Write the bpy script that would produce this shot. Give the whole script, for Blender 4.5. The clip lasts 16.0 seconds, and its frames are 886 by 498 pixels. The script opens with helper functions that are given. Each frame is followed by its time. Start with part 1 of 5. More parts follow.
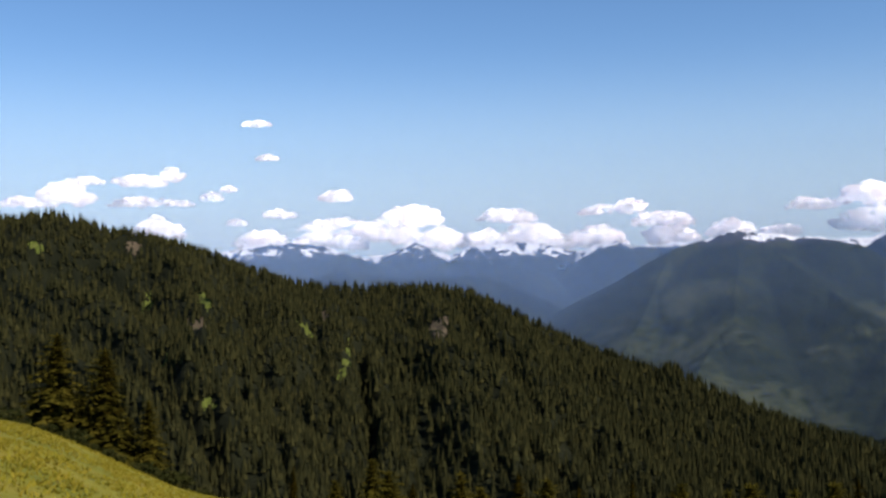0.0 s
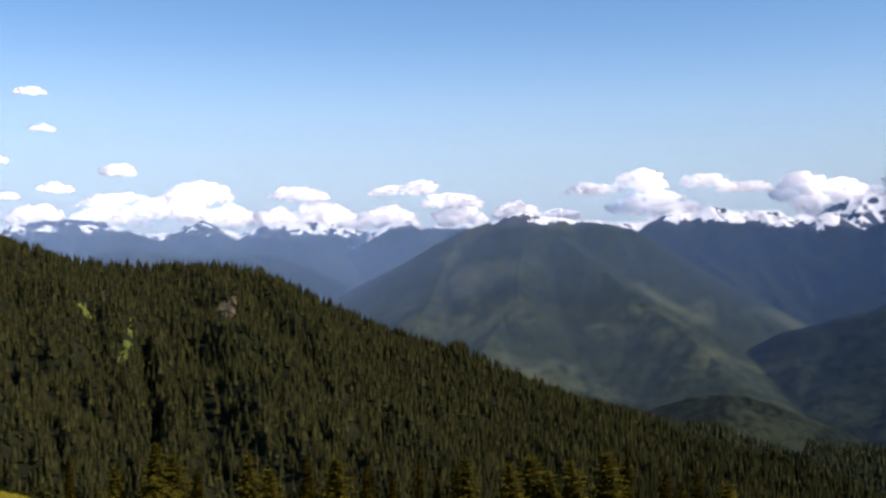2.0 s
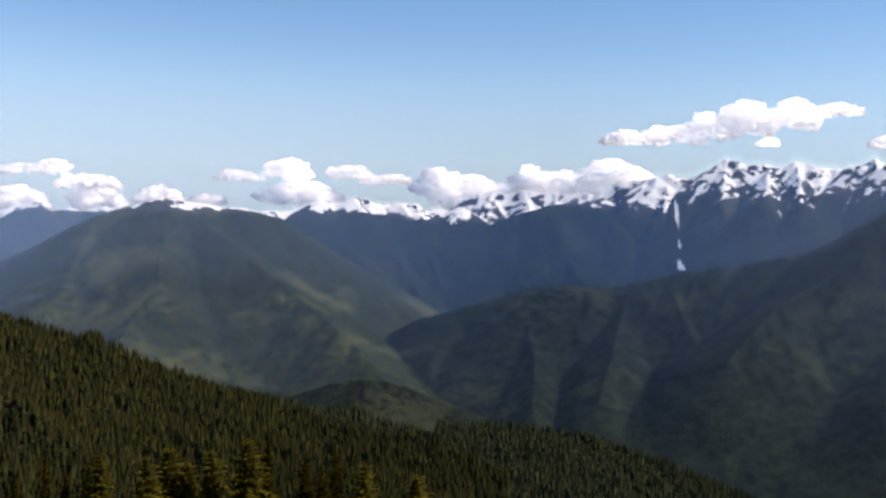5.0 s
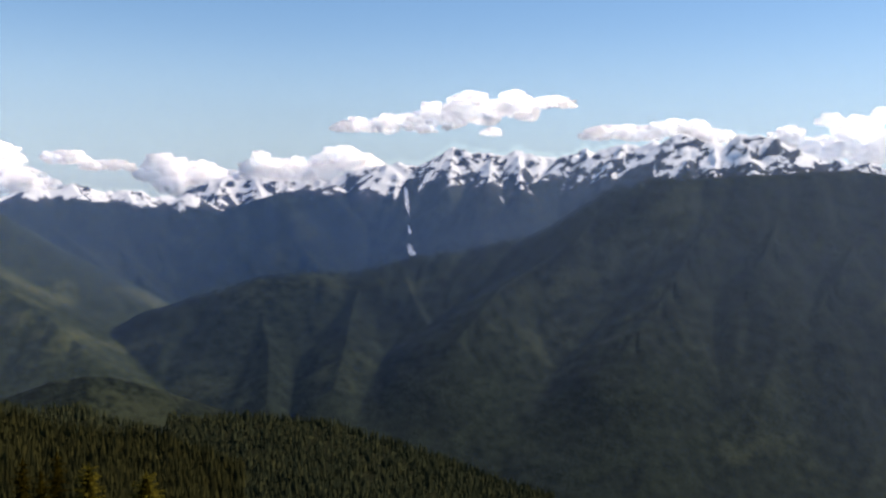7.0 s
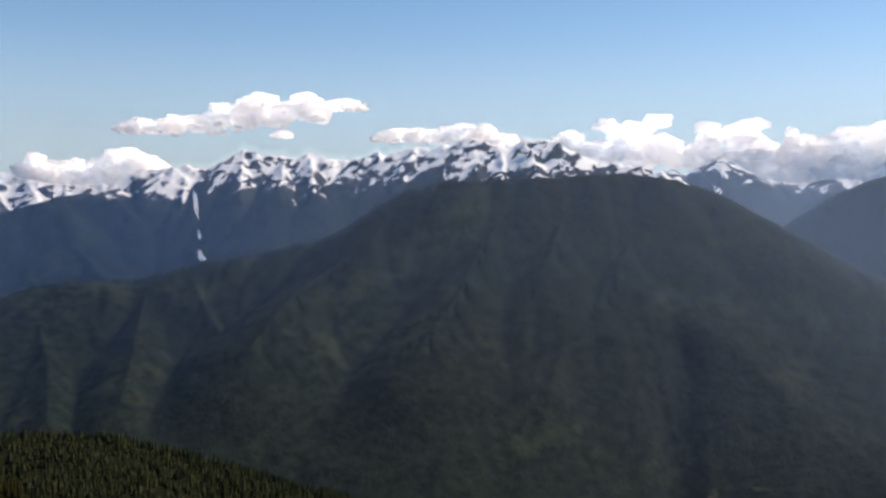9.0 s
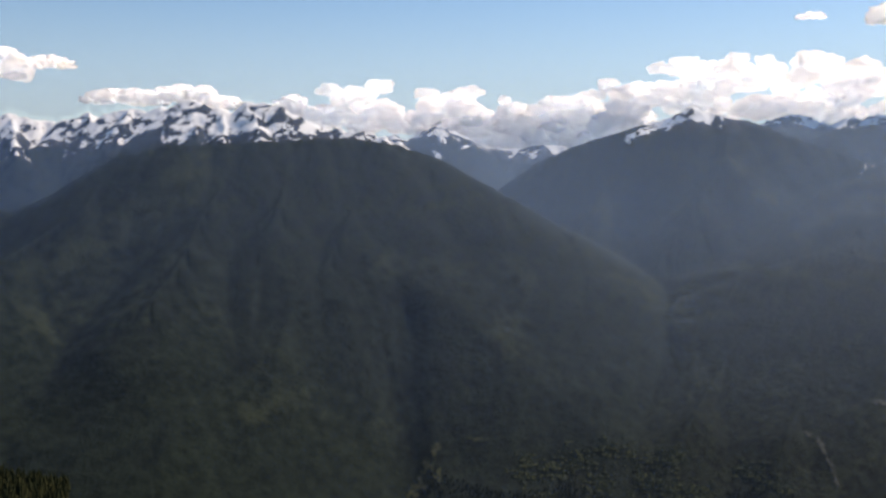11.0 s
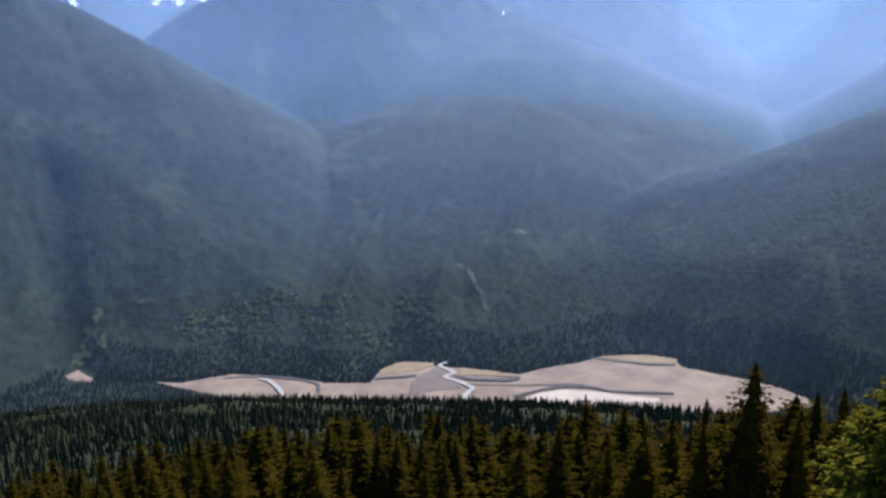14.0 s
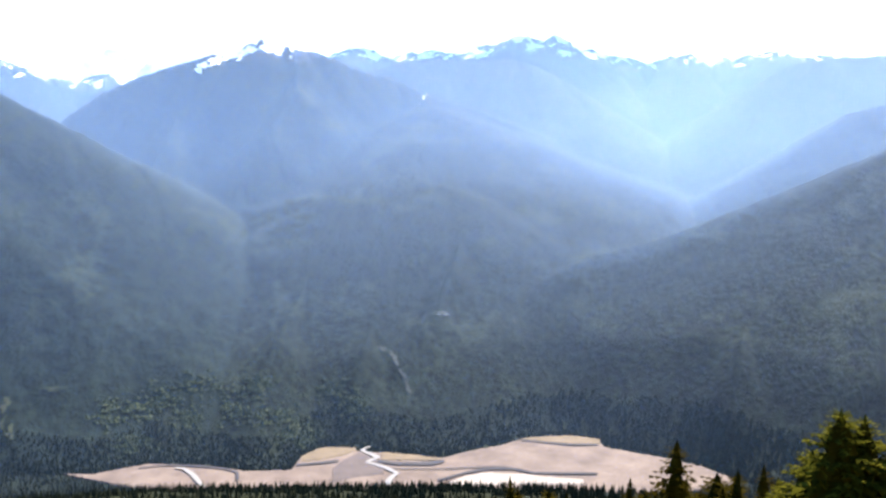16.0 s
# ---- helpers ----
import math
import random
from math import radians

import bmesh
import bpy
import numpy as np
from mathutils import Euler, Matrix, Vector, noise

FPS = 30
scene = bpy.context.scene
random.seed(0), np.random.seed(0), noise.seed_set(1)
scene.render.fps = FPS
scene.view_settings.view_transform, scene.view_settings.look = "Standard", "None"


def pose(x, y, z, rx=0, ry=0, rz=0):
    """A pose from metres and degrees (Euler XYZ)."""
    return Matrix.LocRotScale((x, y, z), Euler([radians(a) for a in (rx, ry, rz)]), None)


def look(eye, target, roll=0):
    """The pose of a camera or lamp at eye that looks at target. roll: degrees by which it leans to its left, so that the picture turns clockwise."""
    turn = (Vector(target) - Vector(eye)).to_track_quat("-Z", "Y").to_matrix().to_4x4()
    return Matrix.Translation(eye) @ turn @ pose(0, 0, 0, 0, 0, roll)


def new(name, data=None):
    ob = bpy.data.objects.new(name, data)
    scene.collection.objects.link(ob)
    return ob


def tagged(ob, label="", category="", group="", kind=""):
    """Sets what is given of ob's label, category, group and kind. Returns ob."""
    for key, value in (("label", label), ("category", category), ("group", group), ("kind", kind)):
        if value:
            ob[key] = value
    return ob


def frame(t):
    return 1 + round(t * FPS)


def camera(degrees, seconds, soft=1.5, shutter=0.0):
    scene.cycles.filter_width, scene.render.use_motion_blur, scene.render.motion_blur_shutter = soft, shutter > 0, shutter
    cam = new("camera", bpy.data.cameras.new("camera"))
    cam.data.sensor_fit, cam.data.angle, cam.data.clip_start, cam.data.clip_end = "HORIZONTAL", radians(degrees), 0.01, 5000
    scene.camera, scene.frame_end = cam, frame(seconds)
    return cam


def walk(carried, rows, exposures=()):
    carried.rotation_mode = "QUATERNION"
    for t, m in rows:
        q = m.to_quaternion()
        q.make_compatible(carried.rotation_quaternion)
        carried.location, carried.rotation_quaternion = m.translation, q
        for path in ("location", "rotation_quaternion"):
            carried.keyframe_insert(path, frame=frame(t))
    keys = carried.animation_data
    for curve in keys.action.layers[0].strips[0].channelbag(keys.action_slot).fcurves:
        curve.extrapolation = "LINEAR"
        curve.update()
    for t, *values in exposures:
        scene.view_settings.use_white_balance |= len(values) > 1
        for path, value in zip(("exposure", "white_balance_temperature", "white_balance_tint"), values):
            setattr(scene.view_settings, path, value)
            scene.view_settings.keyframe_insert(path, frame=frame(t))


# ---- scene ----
# ---------------------------------------------------------------- camera
cam = camera(47.6, 16.0, soft=2.7)
EYE = 1.7
WALK = """
0.0 0.01 0.28 1.19
0.5 -1.70 -0.74 0.97
1.0 -5.25 -1.02 0.78
1.5 -8.12 -1.22 0.28
2.0 -11.85 -1.03 0.39
2.5 -15.31 -1.13 -0.14
3.0 -18.93 -1.26 0.07
5.5 -35.90 -1.85 -1.43
6.0 -40.35 -2.23 -1.30
6.5 -43.61 -2.22 -1.18
7.0 -46.99 -2.04 -0.88
7.5 -50.78 -1.74 -0.20
8.0 -52.19 -2.03 -0.04
8.5 -55.15 -1.64 -0.18
11.0 -74.34 -3.70 -0.15
11.5 -78.81 -3.31 0.41
12.0 -82.52 -4.73 0.35
12.5 -83.95 -6.33 0.40
13.0 -89.08 -9.67 0.11
13.5 -93.00 -12.16 0.16
14.0 -93.73 -12.26 0.49
14.5 -94.25 -13.20 0.38
15.0 -95.06 -12.99 0.57
15.5 -96.18 -10.44 0.62
16.0 -98.18 -7.61 0.17
"""
ROWS = [[float(v) for v in line.split()] for line in WALK.strip().splitlines()]
walk(cam, [(t, pose(0, 0, EYE, 90 + pitch, roll, yaw)) for t, yaw, pitch, roll in ROWS],
     exposures=((0.0, 0.1, 6700, 16), (1.5, 0.25, 6800, 17), (3.2, 0.4, 7050, 17), (5.5, 0.35, 7350, 16), (7.0, 0.32, 7500, 15), (8.7, 0.25, 7700, 15), (11.0, 0.12, 8050, 15), (12.4, 0.12, 8000, 14), (13.0, 0.62, 6800, 13),
                (13.5, 1.2, 6000, 14), (14.0, 1.5, 6000, 13), (14.5, 1.8, 6000, 13), (15.0, 2.05, 6050, 13), (15.5, 2.15, 6150, 13), (16.0, 2.14, 6400, 13)))

# ---------------------------------------------------------------- light
SUN_BEARING, SUN_HEIGHT = 128.0, 44.0
world = bpy.data.worlds.new("sky")
scene.world = world
world.use_nodes = True
wn = world.node_tree.nodes
sky = wn.new("ShaderNodeTexSky")
sky.sky_type = "NISHITA"
sky.sun_disc = False
sky.sun_elevation = radians(SUN_HEIGHT)
sky.sun_rotation = radians(SUN_BEARING)
sky.altitude = 1600
sky.air_density, sky.dust_density, sky.ozone_density = 1.0, 0.6, 2.5
wn["Background"].inputs["Strength"].default_value = 0.13
# pale air low over the mountains, all round
way = wn.new("ShaderNodeTexCoord")
part_z = wn.new("ShaderNodeSeparateXYZ")
low = wn.new("ShaderNodeMapRange")
low.interpolation_type = "SMOOTHERSTEP"
low.inputs["From Min"].default_value, low.inputs["From Max"].default_value = -0.04, 0.22
low.inputs["To Min"].default_value, low.inputs["To Max"].default_value = 0.85, 0.0
pale = wn.new("ShaderNodeMix")
pale.data_type = "RGBA"
pale.inputs[7].default_value = (4.2, 5.6, 6.7, 1)
deep = wn.new("ShaderNodeHueSaturation")
deep.inputs["Saturation"].default_value = 1.2
wl = world.node_tree.links
wl.new(way.outputs["Generated"], part_z.inputs[0])
wl.new(part_z.outputs[2], low.inputs["Value"])
wl.new(low.outputs[0], pale.inputs[0])
wl.new(sky.outputs[0], deep.inputs["Color"])
wl.new(deep.outputs[0], pale.inputs[6])
wl.new(pale.outputs[2], wn["Background"].inputs["Color"])

sun = new("sun", bpy.data.lights.new("sun", "SUN"))
sun.data.energy, sun.data.angle, sun.data.color = 5.0, radians(0.5), (1.0, 0.95, 0.87)
b, e = radians(SUN_BEARING), radians(SUN_HEIGHT)
sun.matrix_world = look((math.sin(b) * math.cos(e) * 50, math.cos(b) * math.cos(e) * 50, math.sin(e) * 50), (0, 0, 0))


# ---------------------------------------------------------------- noise
PERM = np.random.RandomState(7).permutation(256)
PERM = np.concatenate([PERM, PERM, PERM])
GRAD = np.random.RandomState(8).normal(size=(256, 3))
GRAD /= np.linalg.norm(GRAD, axis=1)[:, None]


def perlin(x, y, z=0.0):
    """Gradient noise, about -1 to 1."""
    x, y, z = np.broadcast_arrays(np.asarray(x, float), np.asarray(y, float), np.asarray(z, float))
    xi, yi, zi = (np.floor(a).astype(int) for a in (x, y, z))
    xf, yf, zf = x - xi, y - yi, z - zi
    u, v, w = (a * a * a * (a * (a * 6 - 15) + 10) for a in (xf, yf, zf))
    out = 0.0
    for dx in (0, 1):
        for dy in (0, 1):
            for dz in (0, 1):
                h = PERM[PERM[PERM[(xi + dx) & 255] + ((yi + dy) & 255)] + ((zi + dz) & 255)]
                g = GRAD[h]
                dot = g[..., 0] * (xf - dx) + g[..., 1] * (yf - dy) + g[..., 2] * (zf - dz)
                out = out + dot * (u if dx else 1 - u) * (v if dy else 1 - v) * (w if dz else 1 - w)
    return out * 1.5


def fbm(x, y, z=0.0, octaves=4):
    return sum(perlin(x * 2 ** i, y * 2 ** i, z + 13.7 * i) / 2 ** i for i in range(octaves))


def ridged(x, y, z=0.0, octaves=4):
    """Sharp crests at 1, troughs towards 0."""
    return sum((1 - 2 * np.abs(perlin(x * 2 ** i, y * 2 ** i, z + 5.3 * i))) / 2 ** i for i in range(octaves)) / 2 + 0.2


# ---------------------------------------------------------------- materials
def nodes(name, rough=0.9, spec=0.2):
    mat = bpy.data.materials.new(name)
    mat.use_nodes = True
    n, l = mat.node_tree.nodes, mat.node_tree.links
    bsdf = n["Principled BSDF"]
    bsdf.inputs["Roughness"].default_value = rough
    bsdf.inputs["Specular IOR Level"].default_value = spec
    return mat, n, l, bsdf


def noise_tex(n, l, scale, detail=4.0, rough=0.55, vector=None):
    tex = n.new("ShaderNodeTexNoise")
    tex.inputs["Scale"].default_value, tex.inputs["Detail"].default_value, tex.inputs["Roughness"].default_value = scale, detail, rough
    if vector is None:
        vector = n.new("ShaderNodeNewGeometry").outputs["Position"]
    l.new(vector, tex.inputs["Vector"])
    return tex.outputs["Fac"]


def ramp(n, l, fac, *stops):
    r = n.new("ShaderNodeValToRGB")
    els = r.color_ramp.elements
    while len(els) < len(stops):
        els.new(0.5)
    for el, (at, col) in zip(els, stops):
        el.position, el.color = at, (*col, 1) if len(col) == 3 else col
    l.new(fac, r.inputs["Fac"])
    return r.outputs["Color"]


def mix(n, l, fac, a, b, blend="MIX"):
    m = n.new("ShaderNodeMix")
    m.data_type, m.blend_type = "RGBA", blend
    for socket, val in ((m.inputs[0], fac), (m.inputs[6], a), (m.inputs[7], b)):
        if hasattr(val, "is_output"):
            l.new(val, socket)
        elif isinstance(val, (int, float)):
            socket.default_value = val
        else:
            socket.default_value = (*val, 1)
    return m.outputs[2]


def calc(n, l, op, a, b=None, c=None, clamp=False):
    m = n.new("ShaderNodeMath")
    m.operation, m.use_clamp = op, clamp
    for socket, val in zip(m.inputs, (a, b, c)):
        if val is None:
            continue
        if hasattr(val, "is_output"):
            l.new(val, socket)
        else:
            socket.default_value = val
    return m.outputs[0]


def bump(n, l, bsdf, height, strength, distance):
    bn = n.new("ShaderNodeBump")
    bn.inputs["Strength"].default_value, bn.inputs["Distance"].default_value = strength, distance
    l.new(height, bn.inputs["Height"])
    l.new(bn.outputs["Normal"], bsdf.inputs["Normal"])


def slope_material(name, dark, light, open_land, snow=None, rock=(0.030, 0.033, 0.039), grain=0.035, spots=0.004, meadows=0.56):
    """Forested mountainside: dark timber, paler avalanche meadows on the ribs, and near the crests rock and snow.
    snow: how far below the crest it reaches in metres, and how much of the ground it covers."""
    mat, n, l, bsdf = nodes(name, 0.95, 0.05)
    geo = n.new("ShaderNodeNewGeometry")
    pos = geo.outputs["Position"]
    hollow, drop = n.new("ShaderNodeAttribute"), n.new("ShaderNodeAttribute")
    hollow.attribute_name, drop.attribute_name = "hollow", "drop"
    big = noise_tex(n, l, spots, 5, 0.6, pos)
    fine = noise_tex(n, l, grain, 6, 0.7, pos)
    timber = mix(n, l, ramp(n, l, fine, (0.38, (0, 0, 0)), (0.62, (1, 1, 1))), dark, light)
    open_up = calc(n, l, "MULTIPLY_ADD", hollow.outputs["Fac"], -0.13, big)
    open_up = calc(n, l, "MULTIPLY_ADD", calc(n, l, "SUBTRACT", fine, 0.5), 0.35, open_up)
    col = mix(n, l, ramp(n, l, open_up, (meadows, (0, 0, 0)), (meadows + 0.14, (0.8, 0.8, 0.8))), timber, open_land)
    relief = fine
    if snow:
        depth, cover = snow
        stretch = n.new("ShaderNodeVectorMath")
        stretch.operation = "MULTIPLY"
        stretch.inputs[1].default_value = (1.0, 1.0, 0.45)
        l.new(pos, stretch.inputs[0])
        patches = noise_tex(n, l, 0.019, 9, 0.62, stretch.outputs[0])
        uneven = calc(n, l, "MULTIPLY", calc(n, l, "SUBTRACT", patches, 0.5), 3.2)
        high = calc(n, l, "DIVIDE", calc(n, l, "SUBTRACT", depth, drop.outputs["Fac"]), depth)
        high = calc(n, l, "MAXIMUM", high, -2.0)
        bare = calc(n, l, "MULTIPLY_ADD", calc(n, l, "ADD", high, calc(n, l, "MULTIPLY", uneven, 0.5)), 2.5, 0.4, clamp=True)
        col = mix(n, l, bare, col, mix(n, l, fine, rock, tuple(c * 1.7 for c in rock)))
        up = n.new("ShaderNodeSeparateXYZ")
        l.new(geo.outputs["Normal"], up.inputs[0])
        s = calc(n, l, "ADD", calc(n, l, "MINIMUM", calc(n, l, "MULTIPLY", high, 1.3), 0.55), uneven)
        s = calc(n, l, "MULTIPLY_ADD", hollow.outputs["Fac"], 0.95, s)
        s = calc(n, l, "MULTIPLY_ADD", calc(n, l, "SUBTRACT", up.outputs[2], 0.72), 1.2, s)
        s = calc(n, l, "MULTIPLY_ADD", calc(n, l, "SUBTRACT", s, 1.0 - cover), 13.0, 0.5, clamp=True)
        col = mix(n, l, s, col, (0.90, 0.90, 0.91))
    l.new(col, bsdf.inputs["Base Color"])
    bump(n, l, bsdf, relief, 0.6, 12.0)
    return mat


# ---------------------------------------------------------------- mesh helpers
def mesh_from(name, verts, faces, mats, smooth=False):
    me = bpy.data.meshes.new(name)
    me.from_pydata([], [], []) if len(verts) == 0 else None
    verts, faces = np.asarray(verts, np.float32), np.asarray(faces, np.int32)
    k = faces.shape[1]
    me.vertices.add(len(verts))
    me.vertices.foreach_set("co", verts.ravel())
    me.loops.add(faces.size)
    me.loops.foreach_set("vertex_index", faces.ravel())
    me.polygons.add(len(faces))
    me.polygons.foreach_set("loop_start", np.arange(0, faces.size, k, dtype=np.int32))
    me.polygons.foreach_set("use_smooth", np.full(len(faces), smooth))
    me.update(calc_edges=True)
    me.validate()
    for m in mats:
        me.materials.append(m)
    return me


def grid_faces(rows, cols, flip=False):
    i, j = np.meshgrid(np.arange(rows - 1), np.arange(cols - 1), indexing="ij")
    a = (i * cols + j).ravel()
    f = np.stack([a, a + 1, a + cols + 1, a + cols], 1)
    return f[:, ::-1] if flip else f


def polar(bearing, r):
    a = np.radians(bearing)
    return np.sin(a) * r, np.cos(a) * r


# ---------------------------------------------------------------- ground
# height of the land at set distances, bearing by bearing
REACH = (0, 40, 88, 130, 400, 1000, 1500, 1545, 1850, 4950)
LAND = (
    (-180, (0, 1, 2, 3, 15, 30, 30, 30, 30, 40)),
    (-60, (0, -2, -4, -12, -60, -150, -200, -220, -240, -260)),
    (-24, (0, -4.8, -10.7, -36, -160, -300, -300, -300, -300, -300)),
    (-13, (0, -8.6, -18.7, -48, -175, -330, -350, -350, -350, -350)),
    (0, (0, -11.5, -27, -54, -200, -400, -420, -450, -450, -450)),
    (20, (0, -13, -31, -58, -195, -420, -520, -550, -560, -560)),
    (45, (0, -18, -41, -66, -185, -430, -575, -590, -590, -590)),
    (70, (0, -20, -45, -68, -172, -378, -538, -591, -591, -591)),
    (95, (0, -21, -47, -70, -180, -408, -573, -590, -590, -590)),
    (130, (0, -20, -45, -68, -180, -408, -573, -590, -590, -590)),
    (180, (0, 1, 2, 3, 15, 30, 30, 30, 30, 40)),
)


def ground_height(bearing, r):
    bearing, r = np.broadcast_arrays(np.asarray(bearing, float), np.asarray(r, float))
    table = np.array([h for _, h in LAND])
    keys = np.array([k for k, _ in LAND])
    i = np.clip(np.searchsorted(keys, bearing, side="right") - 1, 0, len(keys) - 2)
    f = (bearing - keys[i]) / (keys[i + 1] - keys[i])
    f = f * f * (3 - 2 * f) * 0.5 + f * 0.5
    col = np.stack([np.interp(r, REACH, table[k]) for k in range(len(keys))])
    idx = np.arange(r.size).reshape(r.shape)
    flat = col.reshape(len(keys), -1)
    z = flat[i.ravel(), idx.ravel()].reshape(r.shape) * (1 - f) + flat[(i + 1).ravel(), idx.ravel()].reshape(r.shape) * f
    x, y = polar(bearing, r)
    rough = 0.12 * fbm(x * 0.07, y * 0.07) * np.clip(r / 20, 0, 1)
    rough += fbm(x * 0.006, y * 0.006, 3.0) * np.clip((r - 120) / 400, 0, 1) * 12 * np.clip((-555 - z) / -35, 0, 1)
    return z + rough


mat_meadow, n, l, bsdf = nodes("meadow grass", 0.9, 0.15)
g1 = noise_tex(n, l, 0.12, 5, 0.6)
g2 = noise_tex(n, l, 3.0, 4, 0.7)
c = ramp(n, l, g1, (0.32, (0.13, 0.135, 0.012)), (0.47, (0.24, 0.205, 0.018)), (0.56, (0.28, 0.215, 0.026)), (0.68, (0.25, 0.145, 0.045)))
l.new(mix(n, l, calc(n, l, "MULTIPLY", g2, 0.7), c, (0.10, 0.11, 0.010)), bsdf.inputs["Base Color"])
bump(n, l, bsdf, g2, 0.6, 0.1)

mat_floor, n, l, bsdf = nodes("forest floor", 0.95, 0.05)
g1 = noise_tex(n, l, 0.02, 6, 0.65)
l.new(ramp(n, l, g1, (0.35, (0.010, 0.012, 0.006)), (0.6, (0.018, 0.020, 0.009)), (0.75, (0.03, 0.03, 0.014))), bsdf.inputs["Base Color"])
bump(n, l, bsdf, noise_tex(n, l, 0.3, 5, 0.7), 1.0, 3.0)

mat_valley = slope_material("valley floor timber", (0.005, 0.008, 0.006), (0.011, 0.016, 0.010), (0.020, 0.024, 0.014))

bear = np.concatenate([np.arange(-180, -30, 6.0), np.arange(-30, 132, 0.6), np.arange(132, 181, 6.0)])
rad = np.concatenate([[0.0], np.geomspace(2.0, 300, 110), np.geomspace(306, 1500, 80), np.linspace(1515, 1900, 40), np.geomspace(1950, 4950, 20)])
BB, RR = np.meshgrid(bear, rad)
X, Y = polar(BB, RR)
verts = np.stack([X, Y, ground_height(BB, RR)], -1).reshape(-1, 3)
me = mesh_from("ground", verts, grid_faces(len(rad), len(bear)), [mat_meadow, mat_floor, mat_valley], smooth=True)
centre = np.array([(p.center.x, p.center.y) for p in me.polygons])
dist = np.hypot(centre[:, 0], centre[:, 1])
me.polygons.foreach_set("material_index", (dist > 92).astype(np.int32) + (dist > 1400))
ground = tagged(new("ground", me), "grassy alpine meadow falling steeply into a forested valley", "ground", kind="structure")


# ---------------------------------------------------------------- mountains
def smooth(values, sigma):
    k = np.exp(-0.5 * (np.arange(-3 * sigma, 3 * sigma + 1) / sigma) ** 2)
    return np.convolve(np.pad(values, 3 * sigma, mode="edge"), k / k.sum(), "valid")


class Ridge:
    """A mountain ridge: its crest by bearing, distance and height, and the foot on the near side."""

    def __init__(self, crest, foot_r, foot_z, spur=0.2, wave=300.0, skew=0.3, jag=0.0, power=1.0, seed=0.0, rough=6.0, ends=True, canopy=0.0, lumps=0.2, jag_wave=130.0):
        crest = [tuple(p) for p in crest]
        foot_r = ((-180, foot_r), (180, foot_r)) if isinstance(foot_r, (int, float)) else foot_r
        low_r = max(r for _, r in foot_r)
        if ends:
            for at_end in (0, -1):
                cb, cr, cz = crest[at_end]
                run = math.degrees((cz - foot_z) / 0.7 / cr) * (-1 if at_end == 0 else 1)
                crest.insert(0 if at_end == 0 else len(crest), (cb + run, cr - 0.4 * (cr - low_r), foot_z))
        self.crest = np.array(crest, float)
        self.fine = np.arange(self.crest[0, 0], self.crest[-1, 0] + 0.1, 0.1)
        self.sharp = np.interp(self.fine, self.crest[:, 0], self.crest[:, 2])
        self.soft = smooth(self.sharp, 16)
        self.soft_r = smooth(np.interp(self.fine, self.crest[:, 0], self.crest[:, 1]), 16)
        ft = np.array(foot_r, float)
        self.foot_exact = smooth(np.interp(self.fine, ft[:, 0], ft[:, 1]), 7)
        self.foot_soft = smooth(self.foot_exact, 30)
        self.foot_z = foot_z
        self.spur, self.wave, self.skew, self.jag, self.power, self.seed, self.rough = spur, wave, skew, jag, power, seed, rough
        self.canopy, self.lumps, self.jag_wave, self.cuts = canopy, lumps, jag_wave, []

    def point(self, bearing, u):
        """u: 0 on the crest, 1 at the foot, below 0 on the far side."""
        bearing, u = np.broadcast_arrays(np.asarray(bearing, float), np.asarray(u, float))
        rc = np.interp(bearing, self.fine, self.soft_r)
        exact, soft = np.interp(bearing, self.fine, self.sharp), np.interp(bearing, self.fine, self.soft)
        soft = np.minimum(soft, exact + 0.2 * np.maximum(exact - self.foot_z, 0))
        zc = soft + (exact - soft) * np.clip(1 - np.abs(u) / 0.4, 0, 1) ** 1.5
        rf, rf0 = np.interp(bearing, self.fine, self.foot_soft), np.interp(bearing, self.fine, self.foot_exact)
        rf = rf + (rf0 - rf) * np.clip(u, 0, 1) ** 3
        along = np.radians(bearing) * rc
        height = np.maximum(zc - self.foot_z, 1.0)
        front, back = np.clip(u, 0, 1), np.clip(-u, 0, 1)
        r = rc + (rf - rc) * front + back * np.minimum(0.9 * height + 40, 4985 - rc)
        z = zc - height * front ** self.power - back * height * 0.95
        down = u * np.hypot(np.maximum(rc - rf, 100), height)
        bend = 0.35 * self.wave * perlin(along / self.wave, down / self.wave, self.seed)
        s = ridged((along + bend + self.skew * down) / self.wave, (down + bend) / (1.7 * self.wave), self.seed + 2.0, 2) - 0.55
        s = s + self.lumps * fbm((along + 0.5 * self.skew * down) / self.wave * 2.7, down / self.wave * 2.0, self.seed + 6.0, 4)
        env = np.clip(front * 5, 0, 1) ** 0.8 * np.clip((1 - front) * 6 + 0.3, 0, 1) * np.clip(height / 250, 0, 1)
        z = z + s * self.spur * self.wave * env
        z = z + self.jag * (ridged((along + 0.5 * down) / self.jag_wave, down / (1.4 * self.jag_wave), self.seed, octaves=4) - 0.75) * np.exp(-6.0 * front - 25 * back)
        for b0, u0, b1, u1, width, depth in self.cuts:
            t = np.clip((u - u0) / (u1 - u0), -0.15, 1.15)
            off = (bearing - b0 - (b1 - b0) * t - 0.35 * width * perlin(t * 3.0, b0)) / width
            z = z - depth * np.exp(-off * off) * np.clip((t + 0.15) * 5, 0, 1) * np.clip((1.15 - t) * 5, 0, 1)
        x, y = polar(bearing, r)
        z = z + self.rough * fbm(x * 0.012, y * 0.012, self.seed, 4) * np.clip(np.abs(u) * 12, 0.15, 1)
